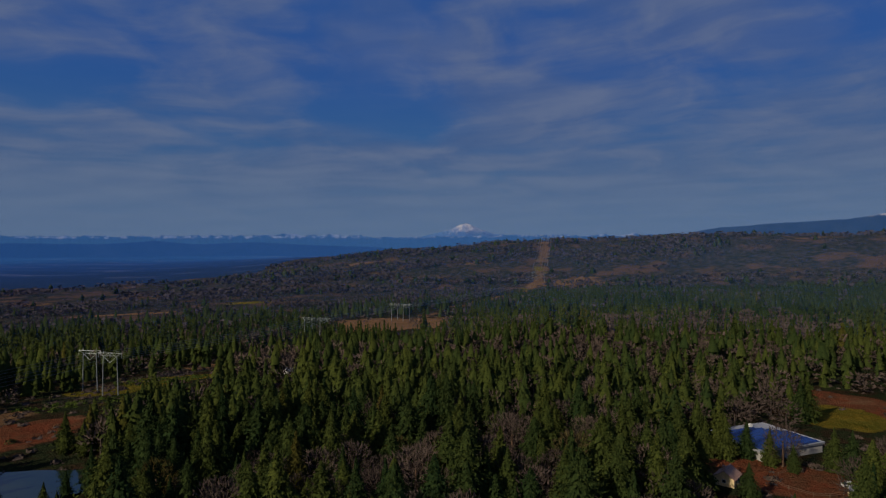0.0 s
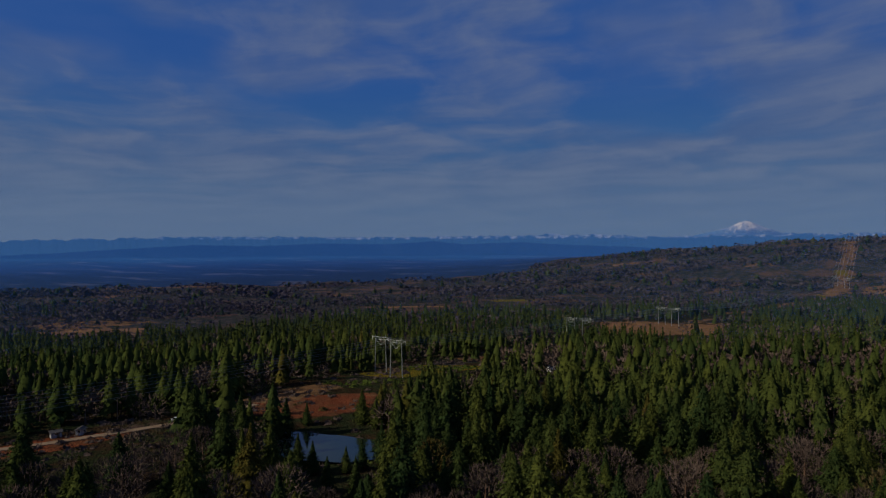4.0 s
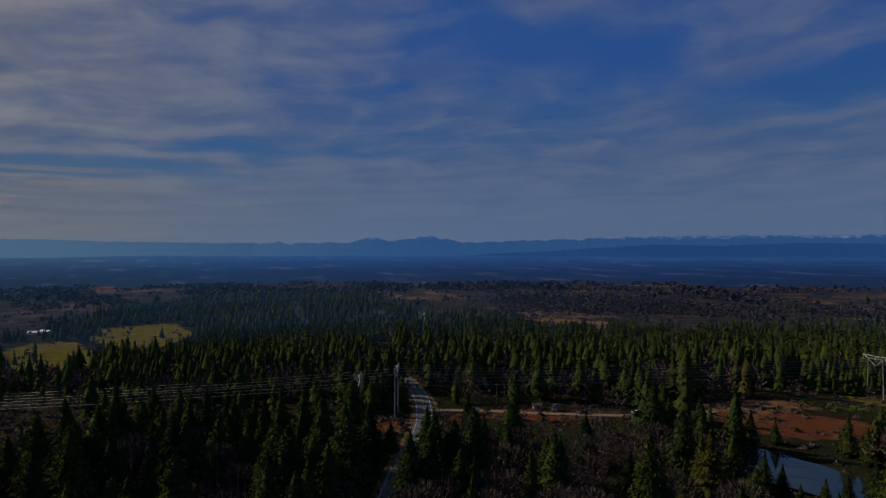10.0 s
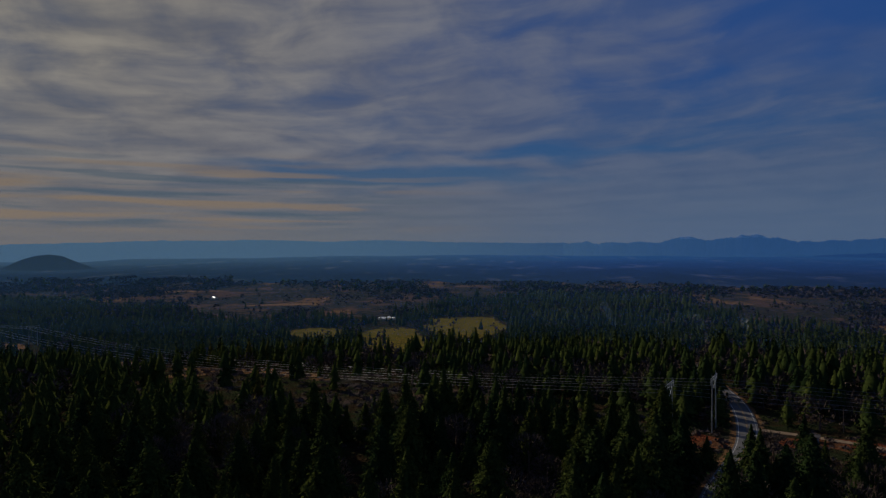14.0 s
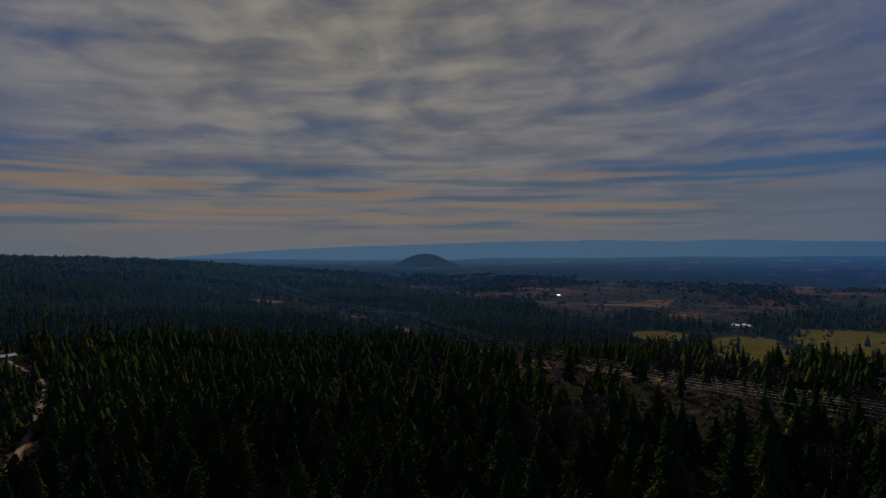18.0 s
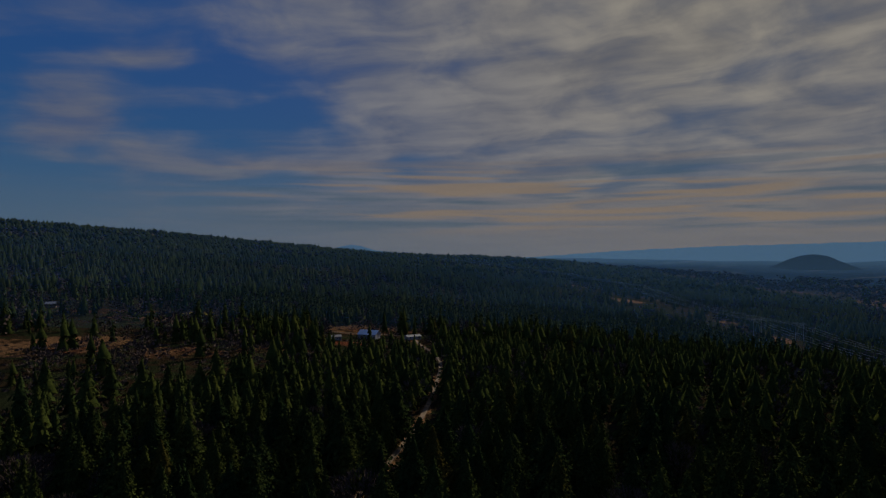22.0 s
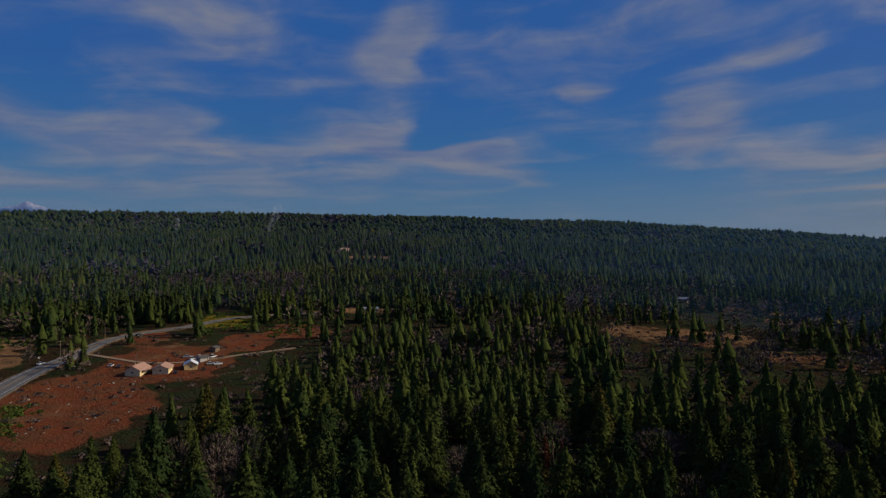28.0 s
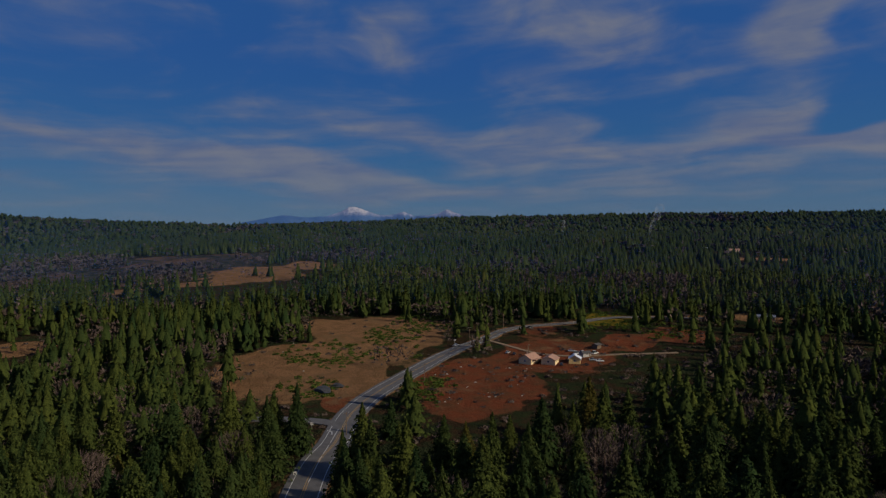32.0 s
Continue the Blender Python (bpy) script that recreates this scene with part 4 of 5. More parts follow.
# four added sheets stand in for the blue haze of the air
for sheet_r in (540, 820, 1180, 1640):
    mist(sheet_r)


def skyline(name, r, points, mat, label, rough=6.0, deep=260.0, foot=-40.0, seed=0, step=0.08):
    """A ridge far away: points of bearing and slope above the eye's level; it rises from a foot nearer by and has spurs."""
    az = np.arange(points[0][0], points[-1][0] + step, step)
    top = EYE + r * np.interp(az, [p[0] for p in points], [p[1] for p in points])
    rows = []
    fold = np.linspace(0, 1, 9)
    for u in fold:
        rr = r - deep * (1 - u)
        x, y = -rr * np.sin(np.radians(az)), rr * np.cos(np.radians(az))
        spurs = fbm(az * 0.5 + seed + u, 0 * az + u * 2.0, 2, 200 + seed)
        h = foot + (top - foot) * (u ** 1.25) + rough * 1.6 * spurs * u * (1 - u) * 4 + rough * (fbm(az * 1.1, 0 * az + seed, 3, 210 + seed) + 0.6 * fbm(az * 2.2, 0 * az + seed, 3, 220 + seed) + 0.45 * u ** 6 * fbm(az * 5.5, 0 * az + seed, 2, 230 + seed)) * u
        rows.append(np.stack([x, y, h], 1))
    v = np.stack(rows).reshape(-1, 3)
    me = mesh_of(name, v, grid_faces(len(fold), len(az), False), mat, True)
    return tagged(new(name, me), label, "mountain", kind="structure")




def valley():
    """The wide plain far below the foothills; its emission paints on haze that thickens with distance."""
    m, g = material("plain with painted haze")
    p = where(g)
    flat = g.vec("MULTIPLY", p, (1, 1, 0))
    far = g.vec("LENGTH", flat)
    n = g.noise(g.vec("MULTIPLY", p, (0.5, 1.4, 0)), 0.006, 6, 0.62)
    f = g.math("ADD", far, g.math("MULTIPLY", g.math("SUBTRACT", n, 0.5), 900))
    # emitted haze colours, bluer and brighter further out
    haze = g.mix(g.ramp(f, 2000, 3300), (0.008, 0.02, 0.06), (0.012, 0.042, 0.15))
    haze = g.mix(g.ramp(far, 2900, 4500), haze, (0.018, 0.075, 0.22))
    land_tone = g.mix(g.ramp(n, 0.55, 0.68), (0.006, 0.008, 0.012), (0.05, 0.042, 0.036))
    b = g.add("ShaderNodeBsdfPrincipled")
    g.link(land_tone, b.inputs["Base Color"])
    # paler emitted haze for the side towards the sun
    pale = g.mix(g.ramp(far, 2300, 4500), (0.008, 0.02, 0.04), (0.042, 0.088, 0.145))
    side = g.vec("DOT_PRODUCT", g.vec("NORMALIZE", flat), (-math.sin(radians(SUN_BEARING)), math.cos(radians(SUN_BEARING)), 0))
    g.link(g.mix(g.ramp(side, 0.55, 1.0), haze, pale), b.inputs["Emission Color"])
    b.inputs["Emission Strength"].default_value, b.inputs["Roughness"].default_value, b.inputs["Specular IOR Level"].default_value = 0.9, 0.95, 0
    g.link(b.outputs[0], g.add("ShaderNodeOutputMaterial").inputs[0])
    az = np.radians(np.linspace(-6, 152, 500))
    inner = 1950 + 120 * fbm(az * 20, az * 0, 3, 91) + 500 * np.clip((np.degrees(az) - 118) / 20, 0, 1) + 900 * np.clip((17 - np.degrees(az)) / 5, 0, 1)
    u = np.linspace(0, 1, 60)[:, None]
    r = inner[None] * (1 - u) + 4720 * u
    x, y = -r * np.sin(az), r * np.cos(az)
    z = land(x, y) + 3 * np.clip(u * 30, 0, 1) - 2 * (u == 0)
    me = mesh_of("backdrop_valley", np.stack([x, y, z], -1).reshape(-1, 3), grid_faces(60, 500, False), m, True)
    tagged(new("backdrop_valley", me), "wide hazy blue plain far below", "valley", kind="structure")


valley()
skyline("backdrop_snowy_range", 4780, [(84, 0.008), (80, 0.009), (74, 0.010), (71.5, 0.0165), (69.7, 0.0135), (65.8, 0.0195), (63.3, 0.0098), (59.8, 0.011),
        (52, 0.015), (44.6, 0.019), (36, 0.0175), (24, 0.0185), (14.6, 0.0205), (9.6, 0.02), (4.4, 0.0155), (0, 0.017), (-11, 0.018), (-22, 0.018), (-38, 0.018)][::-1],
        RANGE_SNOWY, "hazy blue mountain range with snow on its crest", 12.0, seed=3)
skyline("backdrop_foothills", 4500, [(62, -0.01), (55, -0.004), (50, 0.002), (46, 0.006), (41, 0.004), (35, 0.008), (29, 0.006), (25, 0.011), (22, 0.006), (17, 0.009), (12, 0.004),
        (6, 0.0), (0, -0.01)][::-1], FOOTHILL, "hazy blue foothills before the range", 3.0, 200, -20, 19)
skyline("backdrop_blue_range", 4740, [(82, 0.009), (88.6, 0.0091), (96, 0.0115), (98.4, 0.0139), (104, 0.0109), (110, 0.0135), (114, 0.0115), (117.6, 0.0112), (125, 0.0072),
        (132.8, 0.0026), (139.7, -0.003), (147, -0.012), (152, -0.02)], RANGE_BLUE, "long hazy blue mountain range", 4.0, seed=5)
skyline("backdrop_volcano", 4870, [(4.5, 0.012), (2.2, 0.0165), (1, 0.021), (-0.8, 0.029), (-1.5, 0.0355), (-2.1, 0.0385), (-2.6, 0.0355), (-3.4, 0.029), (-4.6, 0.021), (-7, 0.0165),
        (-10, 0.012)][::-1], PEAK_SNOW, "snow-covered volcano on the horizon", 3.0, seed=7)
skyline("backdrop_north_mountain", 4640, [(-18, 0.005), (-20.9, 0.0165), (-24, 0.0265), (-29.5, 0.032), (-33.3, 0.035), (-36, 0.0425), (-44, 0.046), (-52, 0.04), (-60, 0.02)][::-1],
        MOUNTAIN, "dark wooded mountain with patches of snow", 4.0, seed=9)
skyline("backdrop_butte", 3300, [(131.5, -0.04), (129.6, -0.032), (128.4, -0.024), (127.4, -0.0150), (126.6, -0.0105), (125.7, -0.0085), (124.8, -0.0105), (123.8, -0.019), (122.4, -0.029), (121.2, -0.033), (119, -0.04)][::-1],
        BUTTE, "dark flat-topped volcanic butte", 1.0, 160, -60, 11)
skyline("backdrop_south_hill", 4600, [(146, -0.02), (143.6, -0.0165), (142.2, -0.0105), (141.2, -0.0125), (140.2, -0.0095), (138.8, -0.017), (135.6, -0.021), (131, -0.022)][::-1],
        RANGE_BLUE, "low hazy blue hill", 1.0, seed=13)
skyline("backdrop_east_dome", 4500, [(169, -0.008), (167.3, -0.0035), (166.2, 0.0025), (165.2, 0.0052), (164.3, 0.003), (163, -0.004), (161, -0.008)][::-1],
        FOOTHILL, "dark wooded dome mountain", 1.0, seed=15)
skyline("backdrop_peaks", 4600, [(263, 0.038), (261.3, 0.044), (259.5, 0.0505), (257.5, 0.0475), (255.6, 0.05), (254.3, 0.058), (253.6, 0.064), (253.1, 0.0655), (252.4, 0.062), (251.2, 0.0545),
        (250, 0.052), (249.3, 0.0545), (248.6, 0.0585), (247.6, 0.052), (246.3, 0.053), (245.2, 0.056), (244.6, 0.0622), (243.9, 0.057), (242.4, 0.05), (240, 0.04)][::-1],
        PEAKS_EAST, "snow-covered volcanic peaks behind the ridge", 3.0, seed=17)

# ---- roads and water ----
road = tagged(ribbon("road", HIGHWAY_LINE, -3.9, 3.9, 0.35, ASPHALT, None, 0.6), "grey two-lane highway with paved shoulders", "road", kind="structure")
for line_name, off, mat in (("edge_line", -3.15, WHITE_LINE), ("edge_line", 3.15, WHITE_LINE), ("centre_line", -0.2, YELLOW_LINE), ("centre_line", 0.25, YELLOW_LINE)):
    ribbon(line_name, HIGHWAY_LINE, off - 0.09, off + 0.09, 0.362, mat, road, 0.42)
SIDE_ROAD = spline([(254.6, 247), (256.2, 252), (259, 258), (263, 262)], 4.0)
tagged(ribbon("side_road", SIDE_ROAD, -3.2, 3.2, 0.33, ASPHALT), "short paved side road joining the highway", "road", kind="structure")
TURN_LINE = spline([(254.6, 240), (255.4, 222), (256.4, 203), (257.3, 186)], 4.0)
ribbon("lane_line", TURN_LINE, -0.45, -0.2, 0.365, WHITE_LINE, road)
tagged(ribbon("dirt_track", TRACK_LINE, -1.0, 1.0, 0.25, DIRT), "pale winding dirt track through the wood", "track", kind="structure")
DRIVE = spline([(67, 268), (61.6, 267), (56.1, 264), (50, 266), (45, 272), (41, 290)], 4.0)
tagged(ribbon("driveway", DRIVE, -1.8, 1.8, 0.25, DIRT), "pale dirt driveway along the dry field", "track", kind="structure")
FARM_LANE = spline([(240.6, 412), (236.5, 384), (232.5, 380), (228, 392), (224, 400)], 4.0)
tagged(ribbon("farm_lane", FARM_LANE, -1.8, 1.8, 0.25, DIRT), "pale dirt lane behind the farmhouse", "track", kind="structure")


def pond():
    a = np.linspace(0, 2 * np.pi, 72, endpoint=False)
    cx, cy = spot(*POND[:2])
    q = 1 + 0.16 * np.sin(2 * a + 1) + 0.1 * np.sin(3 * a) + 0.05 * np.sin(7 * a + 2)
    z = float(land(cx, cy)) - 1.0
    v = np.concatenate([[[cx, cy, z]], np.stack([cx + POND[3] * q * np.cos(a), cy + POND[2] * q * np.sin(a), z + 0 * a], 1)])
    k = np.arange(72)
    f = np.stack([0 * k, 1 + k, 1 + (k + 1) % 72], 1)
    tagged(new("pond_water", mesh_of("pond_water", v, f, WATER, True)), "still dark green pond among the pines", "pond", kind="structure")


pond()

# ---- building blocks for things ----


def box(x0, x1, y0, y1, z0, z1):
    v = np.array([(x, y, z) for z in (z0, z1) for y in (y0, y1) for x in (x0, x1)], float)
    f = np.array([(0, 2, 3), (0, 3, 1), (4, 5, 7), (4, 7, 6), (0, 1, 5), (0, 5, 4), (2, 6, 7), (2, 7, 3), (0, 4, 6), (0, 6, 2), (1, 3, 7), (1, 7, 5)])
    return v, f


def rod(a, b, r0, r1=None, sides=8):
    """A tapered rod from a to b."""
    a, b = np.array(a, float), np.array(b, float)
    r1 = r0 if r1 is None else r1
    d = (b - a) / np.linalg.norm(b - a)
    s = np.cross(d, (0, 0, 1) if abs(d[2]) < 0.9 else (1, 0, 0))
    s /= np.linalg.norm(s)
    t = np.cross(d, s)
    k = np.arange(sides)
    ring = np.cos(k * 2 * np.pi / sides)[:, None] * s + np.sin(k * 2 * np.pi / sides)[:, None] * t
    v = np.concatenate([a + ring * r0, b + ring * r1, [a, b]])
    n = (k + 1) % sides
    f = np.concatenate([np.stack([k, n, n + sides], 1), np.stack([k, n + sides, k + sides], 1),
                        np.stack([n, k, 0 * k + 2 * sides], 1), np.stack([k + sides, n + sides, 0 * k + 2 * sides + 1], 1)])
    return v, f


def tube(line, radius, sides=4):
    """One continuous round wire along a line."""
    d = np.gradient(line, axis=0)
    s = np.stack([d[:, 1], -d[:, 0], 0 * d[:, 0]], 1)
    s /= np.linalg.norm(s, axis=1)[:, None]
    t = np.cross(s, d / np.linalg.norm(d, axis=1)[:, None])
    k = np.arange(sides) * 2 * np.pi / sides
    v = line[:, None] + radius[:, None, None] * (np.cos(k)[None, :, None] * s[:, None] + np.sin(k)[None, :, None] * t[:, None])
    q = grid_faces(len(line), sides, True)
    return v.reshape(-1, 3), np.concatenate([q[:, [0, 1, 2]], q[:, [0, 2, 3]]])


def part(name, shape, mat, parent, label=""):
    ob = new(name, mesh_of(name, shape[0], shape[1], mat))
    ob.parent = parent
    return tagged(ob, label)


def thing(name, label, category, group=""):
    return tagged(new(name), label, category, group)


def set_down(ob, az, r, turn=0.0, up=0.0):
    """Puts a thing on the ground; turn: degrees, 0 faces the drone."""
    ob.matrix_basis = Matrix.Translation(on_land(az, r, up)) @ pose(0, 0, 0, 0, 0, az + turn)
    return ob


# ---- the power line ----


def h_frame(height=21.0):
    """A two-legged steel tower with a trussed crossarm; the arm runs along x."""
    t = thing("power_pylon", "two-legged galvanised steel power pylon with a trussed crossarm", "pylon", "pylons of the power line")
    for s in (-1, 1):
        part("leg", rod((s * 4.5, 0, -0.5), (s * 3.9, 0, height - 1.2), 0.3, 0.16), STEEL, t)
    arm = [rod((-6.9, 0, height), (6.9, 0, height), 0.11), rod((-6.9, 0, height), (-3.9, 0, height - 1.4), 0.09), rod((6.9, 0, height), (3.9, 0, height - 1.4), 0.09),
           rod((-3.9, 0, height - 1.4), (3.9, 0, height - 1.4), 0.1)]
    arm += [rod((x, 0, height - 1.4 if k % 2 else height), (x + 1.3, 0, height if k % 2 else height - 1.4), 0.06) for k, x in enumerate(np.arange(-3.9, 3.8, 1.3))]
    part("crossarm", join(*arm), STEEL, t)
    part("brace", join(rod((-3.9, 0, height - 1.6), (0, 0, height - 4.8), 0.11), rod((3.9, 0, height - 1.6), (0, 0, height - 4.8), 0.11)), STEEL, t)
    for s in (-6.6, 0, 6.6):
        part("insulator", join(*[rod((s, 0, height - 0.3 - 0.35 * k), (s, 0, height - 0.5 - 0.35 * k), 0.16, 0.1) for k in range(6)]), CERAMIC, t)
    for s in (-3.9, 3.9):
        part("earth_peak", rod((s, 0, height - 0.2), (s, 0, height + 1.6), 0.09, 0.05), STEEL, t)
    return t


def power_line():
    """Two circuits side by side, each carried by its own pylons, with three sagging wires."""
    p = POWER_LINE
    d = np.gradient(p, axis=0)
    d /= np.hypot(d[:, 0], d[:, 1])[:, None]
    side = np.stack([d[:, 1], -d[:, 0]], 1)
    first = h_frame()
    used = False
    apart = np.where(np.arange(len(p)) < 6, 1.0, 1.9)[:, None]
    for lane, shift in ((-11.0, 5.7), (11.0, -5.7)):
        feet = p + side * lane * apart + d * shift
        tops = []
        for k, (q, s) in enumerate(zip(feet, side)):
            z = float(land(q[0], q[1]))
            m = Matrix.Translation((q[0], q[1], z)) @ Matrix.Rotation(math.atan2(s[1], s[0]), 4, "Z")
            if used:
                copy_thing(first, m)
            else:
                first.matrix_basis, used = m, True
            tops.append([np.array([q[0] + s[0] * o, q[1] + s[1] * o, z + 18.6]) for o in (-6.6, 0, 6.6)])
        for k in range(len(tops) - 1):
            for a, b in zip(tops[k], tops[k + 1]):
                span = np.linalg.norm(b - a)
                t = np.linspace(0, 1, 22)[:, None]
                line = a * (1 - t) + b * t
                line[:, 2] -= (4 * t * (1 - t))[:, 0] * min(12, span * span / 45000)
                wire = tube(line, 0.014 + 0.0001 * np.hypot(line[:, 0], line[:, 1]))
                tagged(new("power_wire", mesh_of("power_wire", *wire, WIRE)), "thin sagging aluminium power wire between pylons", "wire", "wires of the power line")


power_line()


def wooden_pole(az, r, height, turn=0.0):
    t = thing("utility_pole", "weathered wooden utility pole with a crossarm", "pole", "utility poles")
    part("post", rod((0, 0, -0.5), (0, 0, height), 0.18, 0.12), TIMBER, t)
    part("crossarm", box(-1.2, 1.2, -0.07, 0.07, height - 0.7, height - 0.55), TIMBER, t)
    for s in (-1, 0, 1):
        part("insulator", rod((s * 1.0, 0, height - 0.55), (s * 1.0, 0, height - 0.3), 0.06), CERAMIC, t)
    return set_down(t, az, r, turn)


for az, r, h in ((156.9, 385, 11), (156.7, 392, 12), (242.4, 408, 10), (246.6, 318, 9), (239.3, 455, 10), (253.8, 232, 9), (105, 420, 10), (112, 440, 10), (237, 372, 8), (60, 280, 9), (52, 285, 9)):
    wooden_pole(az, r, h, 30)

# ---- houses, sheds and barns ----


def house(name, az, r, turn, long, deep, wall_h, roof_h, wall_mat, roof_mat, label, windows=3, chimney=False, porch=False, up=0.0):
    """A gabled building; the ridge runs along x, the front looks to -y."""
    t = thing(name, label, "building")
    a, b = long / 2, deep / 2
    walls = box(-a, a, -b, b, -0.8, wall_h)
    gable = (np.array([(s * a, y, z) for s in (-1, 1) for y, z in ((-b, wall_h), (b, wall_h), (0, wall_h + roof_h))]), np.array([(0, 2, 1), (3, 4, 5)]))
    part("wall", join(walls, gable), wall_mat, t)
    o, drop, th = 0.5, 0.5 * roof_h / b, 0.18
    for s in (-1, 1):
        v = np.array([(x, y, z + k) for k in (0, th) for x in (-a - o, a + o) for y, z in ((s * (b + o), wall_h - drop), (0, wall_h + roof_h))])
        f = np.array([(0, 1, 3), (0, 3, 2), (4, 6, 7), (4, 7, 5), (0, 2, 6), (0, 6, 4), (1, 5, 7), (1, 7, 3), (0, 4, 5), (0, 5, 1), (2, 3, 7), (2, 7, 6)])
        part("roof", (v, f), roof_mat, t)
    part("ridge_cap", box(-a - o, a + o, -0.2, 0.2, wall_h + roof_h + th - 0.06, wall_h + roof_h + th + 0.06), roof_mat, t)
    for k in range(windows):
        x = -a + long * (k + 0.7) / (windows + 0.4)
        w = part("window", box(x - 0.6, x + 0.6, -b - 0.05, -b + 0.02, 0.9, min(2.1, wall_h - 0.3)), TRIM, t)
        part("pane", box(x - 0.5, x + 0.5, -b - 0.08, -b - 0.04, 1.0, min(2.0, wall_h - 0.4)), GLASS, w)
    if windows:
        d = part("door", box(a - 1.6, a - 0.6, -b - 0.07, -b + 0.02, 0, 2.05), TIMBER, t)
        part("handle", rod((a - 0.75, -b - 0.15, 1.0), (a - 0.75, -b - 0.06, 1.0), 0.05), STEEL, d)
        for s in (-1, 1):
            w = part("window", box(s * a - 0.03, s * a + 0.03, -0.6, 0.6, 0.9, 2.0), TRIM, t)
            part("pane", box(s * a - 0.05, s * a + 0.05, -0.5, 0.5, 1.0, 1.9), GLASS, w)
    if chimney:
        part("chimney", box(-a * 0.3 - 0.35, -a * 0.3 + 0.35, 0.3, 1.0, wall_h, wall_h + roof_h + 0.9), ROSE_ROOF, t)
    if porch:
        part("porch_roof", box(-a * 0.7, a * 0.7, -b - 2.2, -b - 0.02, wall_h - 0.45, wall_h - 0.3), roof_mat, t)
        for x in (-a * 0.65, 0, a * 0.65):
            part("porch_post", box(x - 0.07, x + 0.07, -b - 2.1, -b - 1.96, -0.5, wall_h - 0.45), TIMBER, t)
    return set_down(t, az, r, turn, up)


house("farmhouse", 236.9, 362, 62, 11, 8, 2.7, 2.2, CREAM, ROSE_ROOF, "cream farmhouse with a red-brown gabled roof", 3, True, True)
house("garage", 235.0, 361, 76, 10, 8, 2.6, 1.7, CREAM, ROSE_ROOF, "cream double garage beside the farmhouse", 2)
house("yellow_cottage", 232.8, 364, 88, 7, 6.5, 2.6, 1.9, OCHRE, PALE_ROOF, "small yellow cottage with a bright gable", 2)
house("lean_shed", 231.9, 380, 40, 6, 4, 2.2, 0.8, GREY_WALL, DARK_ROOF, "grey shed with a dark roof behind the cottage", 1)
house("open_shed", 230.9, 402, 60, 5, 4, 2.4, 0.7, TIMBER, DARK_ROOF, "dark timber shed on red soil", 0)
house("red_roofed_house", -24.7, 200, 75, 6.5, 5.5, 2.5, 1.9, CREAM, ROSE_ROOF, "house with a faded red-brown roof among pines", 2, True)
house("small_shed", -33.8, 206, 20, 3.2, 2.6, 2.2, 0.7, CREAM, WHITE_ROOF, "small cream shed with a flat pale roof", 1)
house("low_cabin", -35.4, 216, -10, 8, 4, 2.4, 0.8, GREY_WALL, WHITE_ROOF, "low grey cabin beside the clearing", 2)
house("metal_roofed_barn", 163.6, 492, -24, 15, 10, 3.6, 2.8, GREY_WALL, PALE_ROOF, "barn with a shining pale metal roof", 3)
house("metal_roofed_shed", 166.8, 480, 20, 10, 5, 2.6, 1.0, GREY_WALL, GREY_ROOF, "low shed with a pale metal roof", 2)
house("hillside_house", 161.8, 800, 10, 12, 8, 3.0, 1.8, GREY_WALL, GREY_ROOF, "far grey house with a pale roof", 3)
house("wood_cabin", 178.7, 578, 15, 12, 6, 2.6, 1.2, GREY_WALL, GREY_ROOF, "long grey cabin among bare oaks", 3)
house("wood_cabin", 189.4, 650, -10, 12, 8, 3.0, 1.6, TIMBER, GREY_ROOF, "timber cabin with a blue-grey metal roof", 2)
house("wood_cabin", 159.6, 488, 30, 12, 6, 2.4, 1.0, GREY_WALL, GREY_ROOF, "low grey cabin beside the dirt track", 3)
house("pale_house", 217.2, 526, 0, 12, 6, 2.6, 1.2, CREAM, GREY_ROOF, "pale low house in a clearing on the slope", 3)
house("hill_barn", 219.6, 1060, 25, 16, 9, 4.0, 3.0, CREAM, ROSE_ROOF, "far barn with a red roof on the hillside", 2)
house("hill_house", 222.0, 1085, 10, 14, 9, 3.5, 2.2, GREY_WALL, PALE_ROOF, "far grey house in a hillside clearing", 2)
house("forest_cabin", 13.4, 372, 25, 14, 7, 2.6, 1.2, GREY_WALL, GREY_ROOF, "long pale-roofed cabin between the pines", 3)
house("forest_cabin", 15.6, 362, -15, 8, 5, 2.4, 1.0, TIMBER, DARK_ROOF, "dark timber cabin between the pines", 2)
for k, (az, r, long) in enumerate(((90.4, 690, 12), (89.2, 684, 16), (91.6, 700, 8), (87.2, 690, 8), (83.0, 745, 10), (98.6, 985, 14), (97.8, 990, 18), (113.4, 1500, 22))):
    house("meadow_farm", az, r, 20 - 13 * k, long, 7, 2.8, 1.5, CREAM, PALE_ROOF, "far farm building with a pale roof beside the meadow", 2)
for az, r, turn in ((56.3, 271, 10), (54.6, 270, 70), (62.0, 262, 0)):
    house("roadside_shed", az, r, turn, 3.4, 2.4, 2.0, 0.5, GREY_WALL, DARK_ROOF, "small pale shed beside the driveway", 1)


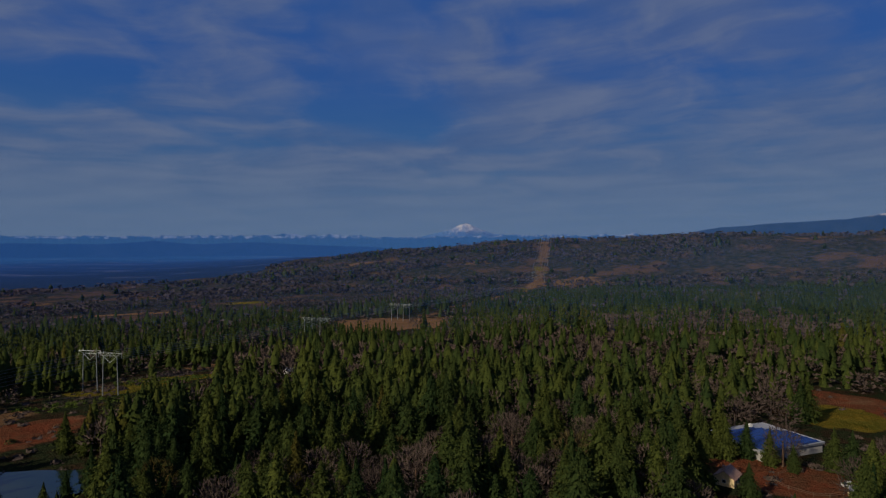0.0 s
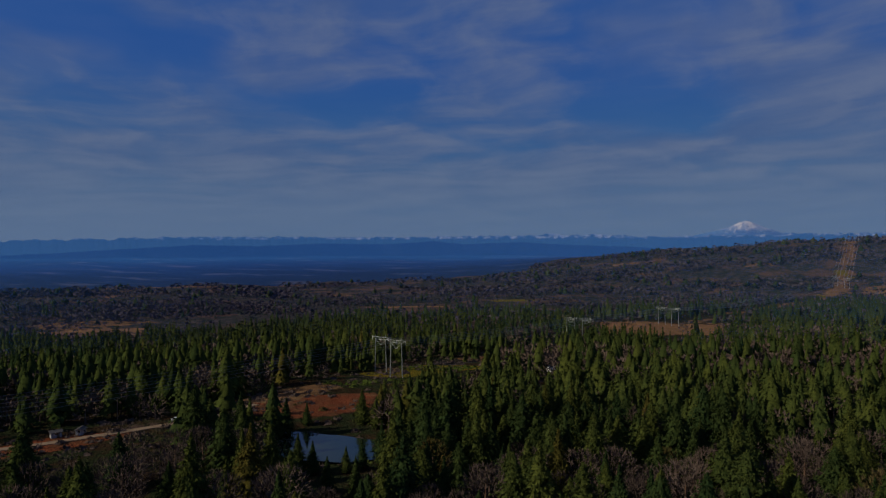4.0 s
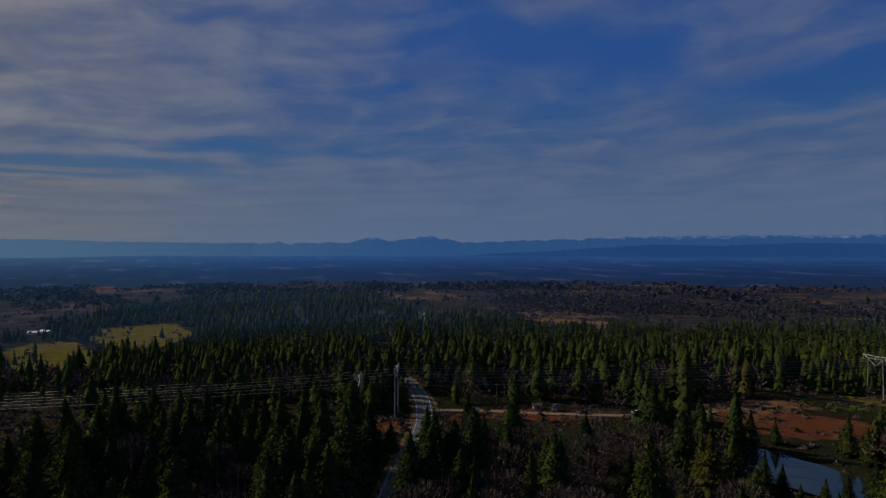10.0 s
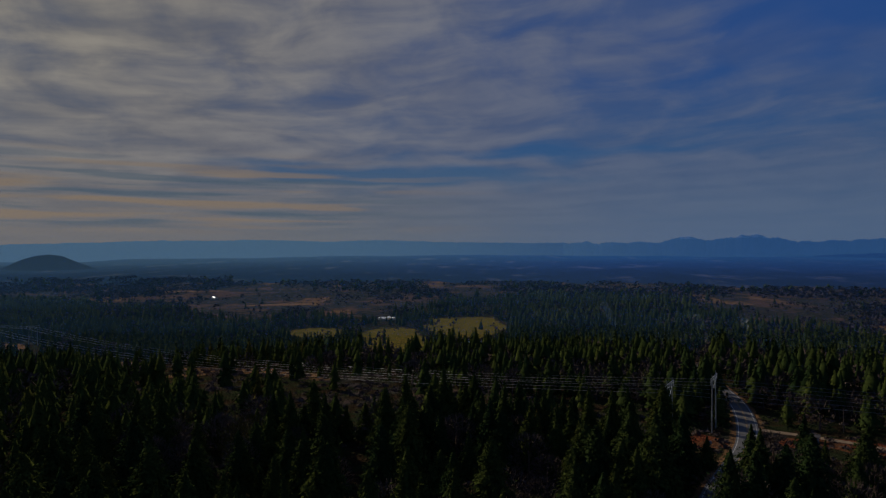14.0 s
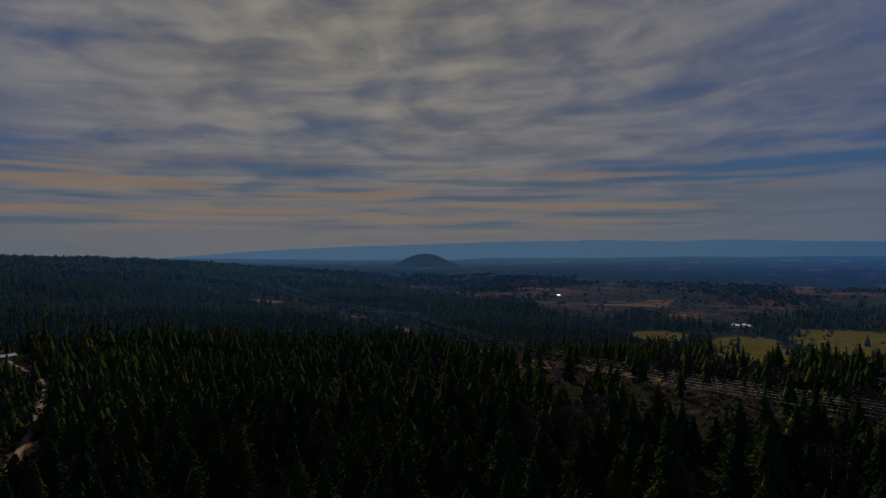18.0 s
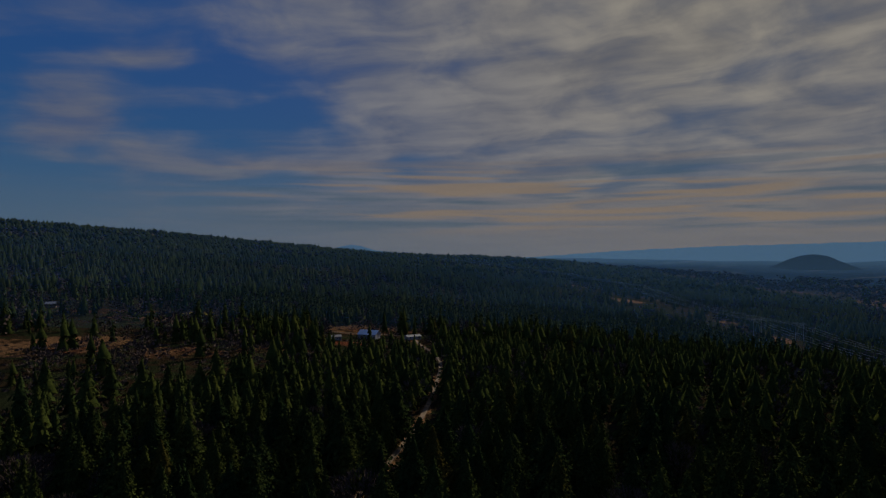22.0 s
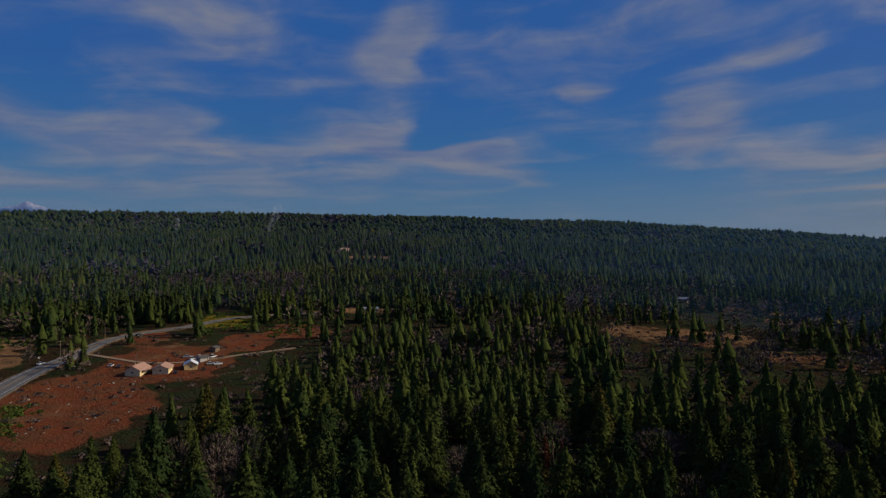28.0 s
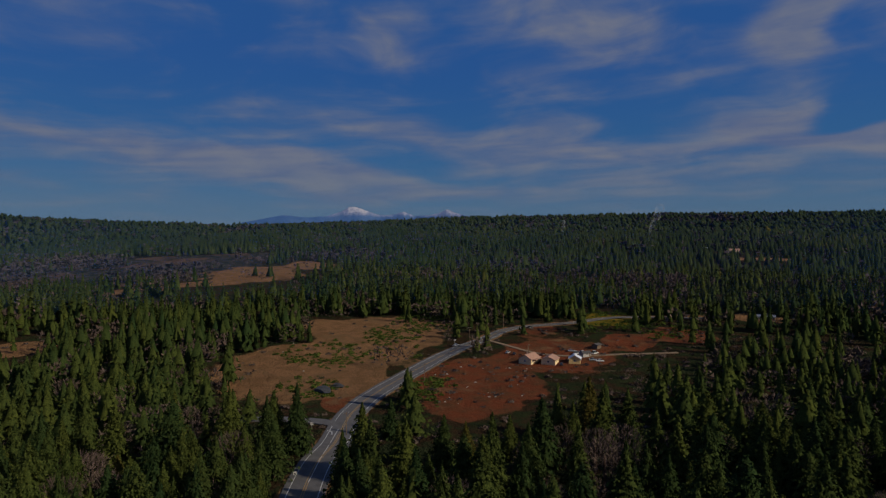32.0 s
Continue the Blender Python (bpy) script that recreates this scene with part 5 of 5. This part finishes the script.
def school():
    """A wide low building whose white roof carries rows of solar panels."""
    t = thing("solar_building", "wide low building with solar panels on a white roof", "building")
    part("wall", box(-13.5, 13.5, -12, 12, -1.5, 2.6), GREY_WALL, t)
    part("roof", box(-14, 14, -12.5, 12.5, 2.6, 3.1), WHITE_ROOF, t)
    for s in (-1, 1):
        part("parapet", box(-14, 14, s * 12.5 - 0.15, s * 12.5 + 0.15, 3.1, 3.3), WHITE_ROOF, t)
        part("parapet", box(s * 14 - 0.15, s * 14 + 0.15, -12.35, 12.35, 3.1, 3.3), WHITE_ROOF, t)
    part("roof_box", box(4.5, 6.0, 9.6, 10.9, 3.1, 4.2), TRIM, t, "white rooftop unit")
    panel = mesh_of("solar_panel", *box(0, 1.01, 0, 1.68, 0, 0.05), SOLAR)
    for row in range(11):
        y0 = -11.6 + row * 1.9
        first, last = (-12.6 if row < 7 else -11.5 + (row - 7)), 13 - max(0, row - 6) * 1.7
        n = int((last - first) / 1.06)
        rail = part("panel_rail", join(box(first, first + n * 1.06, 0.3, 0.38, -0.16, -0.02), box(first, first + n * 1.06, 1.3, 1.38, -0.16, -0.02)), STEEL, t, "steel rails under a row of solar panels")
        rail.matrix_basis = Matrix.Translation((0, y0, 3.28)) @ Matrix.Rotation(radians(7), 4, "X")
        for k in range(n):
            pane = new("solar_panel", panel)
            pane.parent, pane.location = rail, (first + k * 1.06, 0, 0)
    t.matrix_basis = Matrix.Translation((111.4, 215, float(land(111.4, 215)))) @ pose(0, 0, 0, 0, 0, 21)
    return t


school()

# ---- cars ----


def car(paint, label, az, r, turn, van=False):
    """A car four and a half metres long, its nose to +x."""
    t = thing("parked_car", label, "car", "parked cars")
    roof = 1.95 if van else 1.45
    side = [(-2.2, 0.35), (2.2, 0.35), (2.25, 0.8), (1.2, 0.95), (-1.9 if van else -2.2, 0.98), (-2.25, 0.7)]
    cabin = [(-2.1 if van else -1.7, 0.96), (1.25, 0.94), (0.55, roof), (-2.0 if van else -1.2, roof)]

    def slab(outline, w0, w1):
        n = len(outline)
        top = max(q[1] for q in outline)
        v = np.array([(x, s * (w1 if z == top else w0), z) for s in (-1, 1) for x, z in outline])
        k = np.arange(n)
        m = (k + 1) % n
        f = [np.stack([k, m, m + n], 1), np.stack([k, m + n, k + n], 1)]
        f += [np.array([(0, i + 1, i) for i in range(1, n - 1)]), np.array([(n, n + i, n + i + 1) for i in range(1, n - 1)])]
        return v, np.concatenate(f)
    body = part("body", slab(side, 0.9, 0.86), paint, t)
    part("glasshouse", slab(cabin, 0.84, 0.66), GLASS, t)
    part("roof_panel", box(-1.95 if van else -1.15, 0.5, -0.66, 0.66, roof, roof + 0.05), paint, t)
    for x in (-1.4, 1.4):
        for y in (-0.82, 0.82):
            w = part("wheel", rod((x, y - 0.11, 0.33), (x, y + 0.11, 0.33), 0.33, sides=12), TYRE, t)
            part("rim", rod((x, y - 0.12, 0.33), (x, y + 0.12, 0.33), 0.18, sides=8), STEEL, w)
    for y in (-0.65, 0.65):
        part("headlight", box(2.2, 2.28, y - 0.18, y + 0.18, 0.6, 0.75), TRIM, body)
        part("tail_light", box(-2.28, -2.2, y - 0.16, y + 0.16, 0.65, 0.85), CAR_PAINTS[3], body)
    return set_down(t, az, r, turn, 0.0)


highway_car = car(CAR_PAINTS[0], "white car standing on the highway", 243.7, 395, 55)
highway_car.matrix_basis = Matrix.Translation((0, 0, 0.36)) @ highway_car.matrix_basis
for az, r, turn, k, van in ((232.6, 384, 20, 0, True), (232.1, 388, 30, 0, False), (231.5, 385, -10, 1, False), (231.0, 387, 50, 0, True), (233.1, 390, 0, 1, False),
                            (230.6, 369, 15, 0, False), (231.2, 371, 5, 1, False), (238.3, 378, 80, 2, False), (238.9, 381, 70, 1, False), (236.8, 456, 40, 2, False),
                            (234.0, 356, 85, 2, False), (47.5, 272, 5, 0, False), (46.6, 274, 20, 1, False), (-33.4, 214, 30, 0, False), (175.5, 545, 10, 0, False)):
    colour = ("white", "silver", "dark grey", "red")[k]
    car(CAR_PAINTS[k], colour + (" van" if van else " car") + " parked on bare ground beside a building", az, r, turn, van)

# ---- small things by the road and in the fields ----


def lump(seed, squash=0.6):
    """A rough stone or heap one metre wide."""
    g = np.random.default_rng(seed)
    v, f = cone([(-0.2, 0.45), (0.15, 0.5), (0.38, 0.36), (0.5, 0)], 9, seed)
    v[:, :2] += 0.06 * g.normal(0, 1, (len(v), 2))
    v[:, 2] *= squash * 2
    return v, f


boulder = tagged(new("boulder", mesh_of("boulder", *lump(3), STONE)), "pale weathered boulder on red soil", "boulder", "boulders in the red field")
stones = np.random.default_rng(12)
for k in range(34):
    az, r = (stones.uniform(236.5, 246.5), stones.uniform(270, 352)) if k < 24 else (stones.uniform(250, 261), stones.uniform(305, 460))
    s = stones.uniform(0.5, 1.5)
    m = Matrix.Translation(on_land(az, r)) @ Matrix.Rotation(stones.uniform(0, 6), 4, "Z") @ Matrix.Diagonal((s, s * 0.8, s * 0.7, 1))
    if k:
        c = boulder.copy()
        scene.collection.objects.link(c)
        c.matrix_basis = m
    else:
        boulder.matrix_basis = m
heap = tagged(new("gravel_heap", mesh_of("gravel_heap", *lump(5, 0.5), GRAVEL)), "dark gravel heap beside the side road", "heap")
heap.matrix_basis = Matrix.Translation(on_land(256.0, 302)) @ Matrix.Diagonal((13, 8, 4.5, 1))
heap = tagged(new("gravel_heap", mesh_of("gravel_heap", *lump(6, 0.5), GRAVEL)), "smaller dark gravel heap in the dry field", "heap")
heap.matrix_basis = Matrix.Translation(on_land(254.6, 310)) @ Matrix.Diagonal((8, 6, 3, 1))


def road_sign(az, r, turn):
    t = thing("road_sign", "small grey road sign on a steel post", "sign", "road signs")
    part("post", rod((0, 0, -0.3), (0, 0, 2.4), 0.05), STEEL, t)
    board = part("board", box(-0.55, 0.55, -0.03, 0.03, 1.5, 2.5), GREY_WALL, t)
    part("mark", box(-0.32, 0.32, -0.045, -0.031, 1.85, 2.1), TYRE, board)
    return set_down(t, az, r, turn)


for az, r in ((258.4, 190), (256.9, 243), (243.8, 404), (69.6, 236)):
    road_sign(az, r, 10)


def turn_arrow(az, r):
    """A white arrow painted on the turning lane."""
    v = np.array([(-0.15, -2.4, 0), (0.15, -2.4, 0), (0.15, 0.6, 0), (-0.15, 0.6, 0), (-0.15, 0.4, 0), (-1.2, 1.3, 0), (-1.0, 1.6, 0), (0.0, 0.9, 0), (-1.7, 0.9, 0), (-1.2, 2.2, 0)])
    f = np.array([(0, 1, 2), (0, 2, 3), (4, 7, 6), (4, 6, 5), (8, 5, 9)])
    ob = new("turn_arrow", mesh_of("turn_arrow", v, f, WHITE_LINE))
    ob.parent = road
    ob.matrix_basis = Matrix.Translation(on_land(az, r, 0.42)) @ Matrix.Rotation(radians(az), 4, "Z") @ Matrix.Diagonal((1.3, 1.3, 1, 1))


turn_arrow(255.1, 236)


def fence(points, label):
    """Timber posts with two rails between them."""
    t = thing("field_fence", label, "fence", "field fences")
    line = spline(points, 5.0)
    z = land(line[:, 0], line[:, 1])
    tops = np.column_stack([line, z])
    for a in tops:
        part("post", rod(a - (0, 0, 0.3), a + (0, 0, 1.3), 0.08, sides=5), TIMBER, t)
    for h in (0.6, 1.1):
        part("rail", join(*[rod(a + (0, 0, h), b + (0, 0, h), 0.04, sides=4) for a, b in zip(tops[:-1], tops[1:])]), TIMBER, t)


fence([(238.5, 352), (235, 345), (231, 344), (227.5, 352)], "weathered timber fence before the farmhouse")
fence([(-29.5, 220), (-28, 207), (-31, 200), (-33, 205)], "weathered timber fence round the bare yard")


def smoke_plume(az, r, tall, lean, seed):
    """Thin drifting smoke over a hidden chimney, in one leaning column."""
    g = np.random.default_rng(seed)
    u = np.linspace(0, 1, 14)
    line = np.stack([lean * tall * u * u + 0.05 * tall * np.sin(5 * u + seed), 0.04 * tall * np.sin(7 * u), tall * u], 1)
    column = tube(line, tall * (0.03 + 0.14 * u ** 0.8) * (1 + 0.25 * g.uniform(-1, 1, 14)) * np.where(u > 0.93, 0.45, 1), 10)
    ob = tagged(new("smoke_plume", mesh_of("smoke_plume", *column, SMOKE, True)), "thin pale smoke drifting over the trees", "smoke", "smoke plumes")
    ob.matrix_basis = Matrix.Translation(on_land(az, r, 8)) @ Matrix.Rotation(radians(az), 4, "Z")


for k, row in enumerate(((77.4, 760, 34, -0.5), (66.8, 700, 26, -0.2), (226.2, 1330, 60, 0.3), (234, 1420, 30, 0.2), (70, 640, 26, -0.3))):
    smoke_plume(*row, 40 + 20 * k)
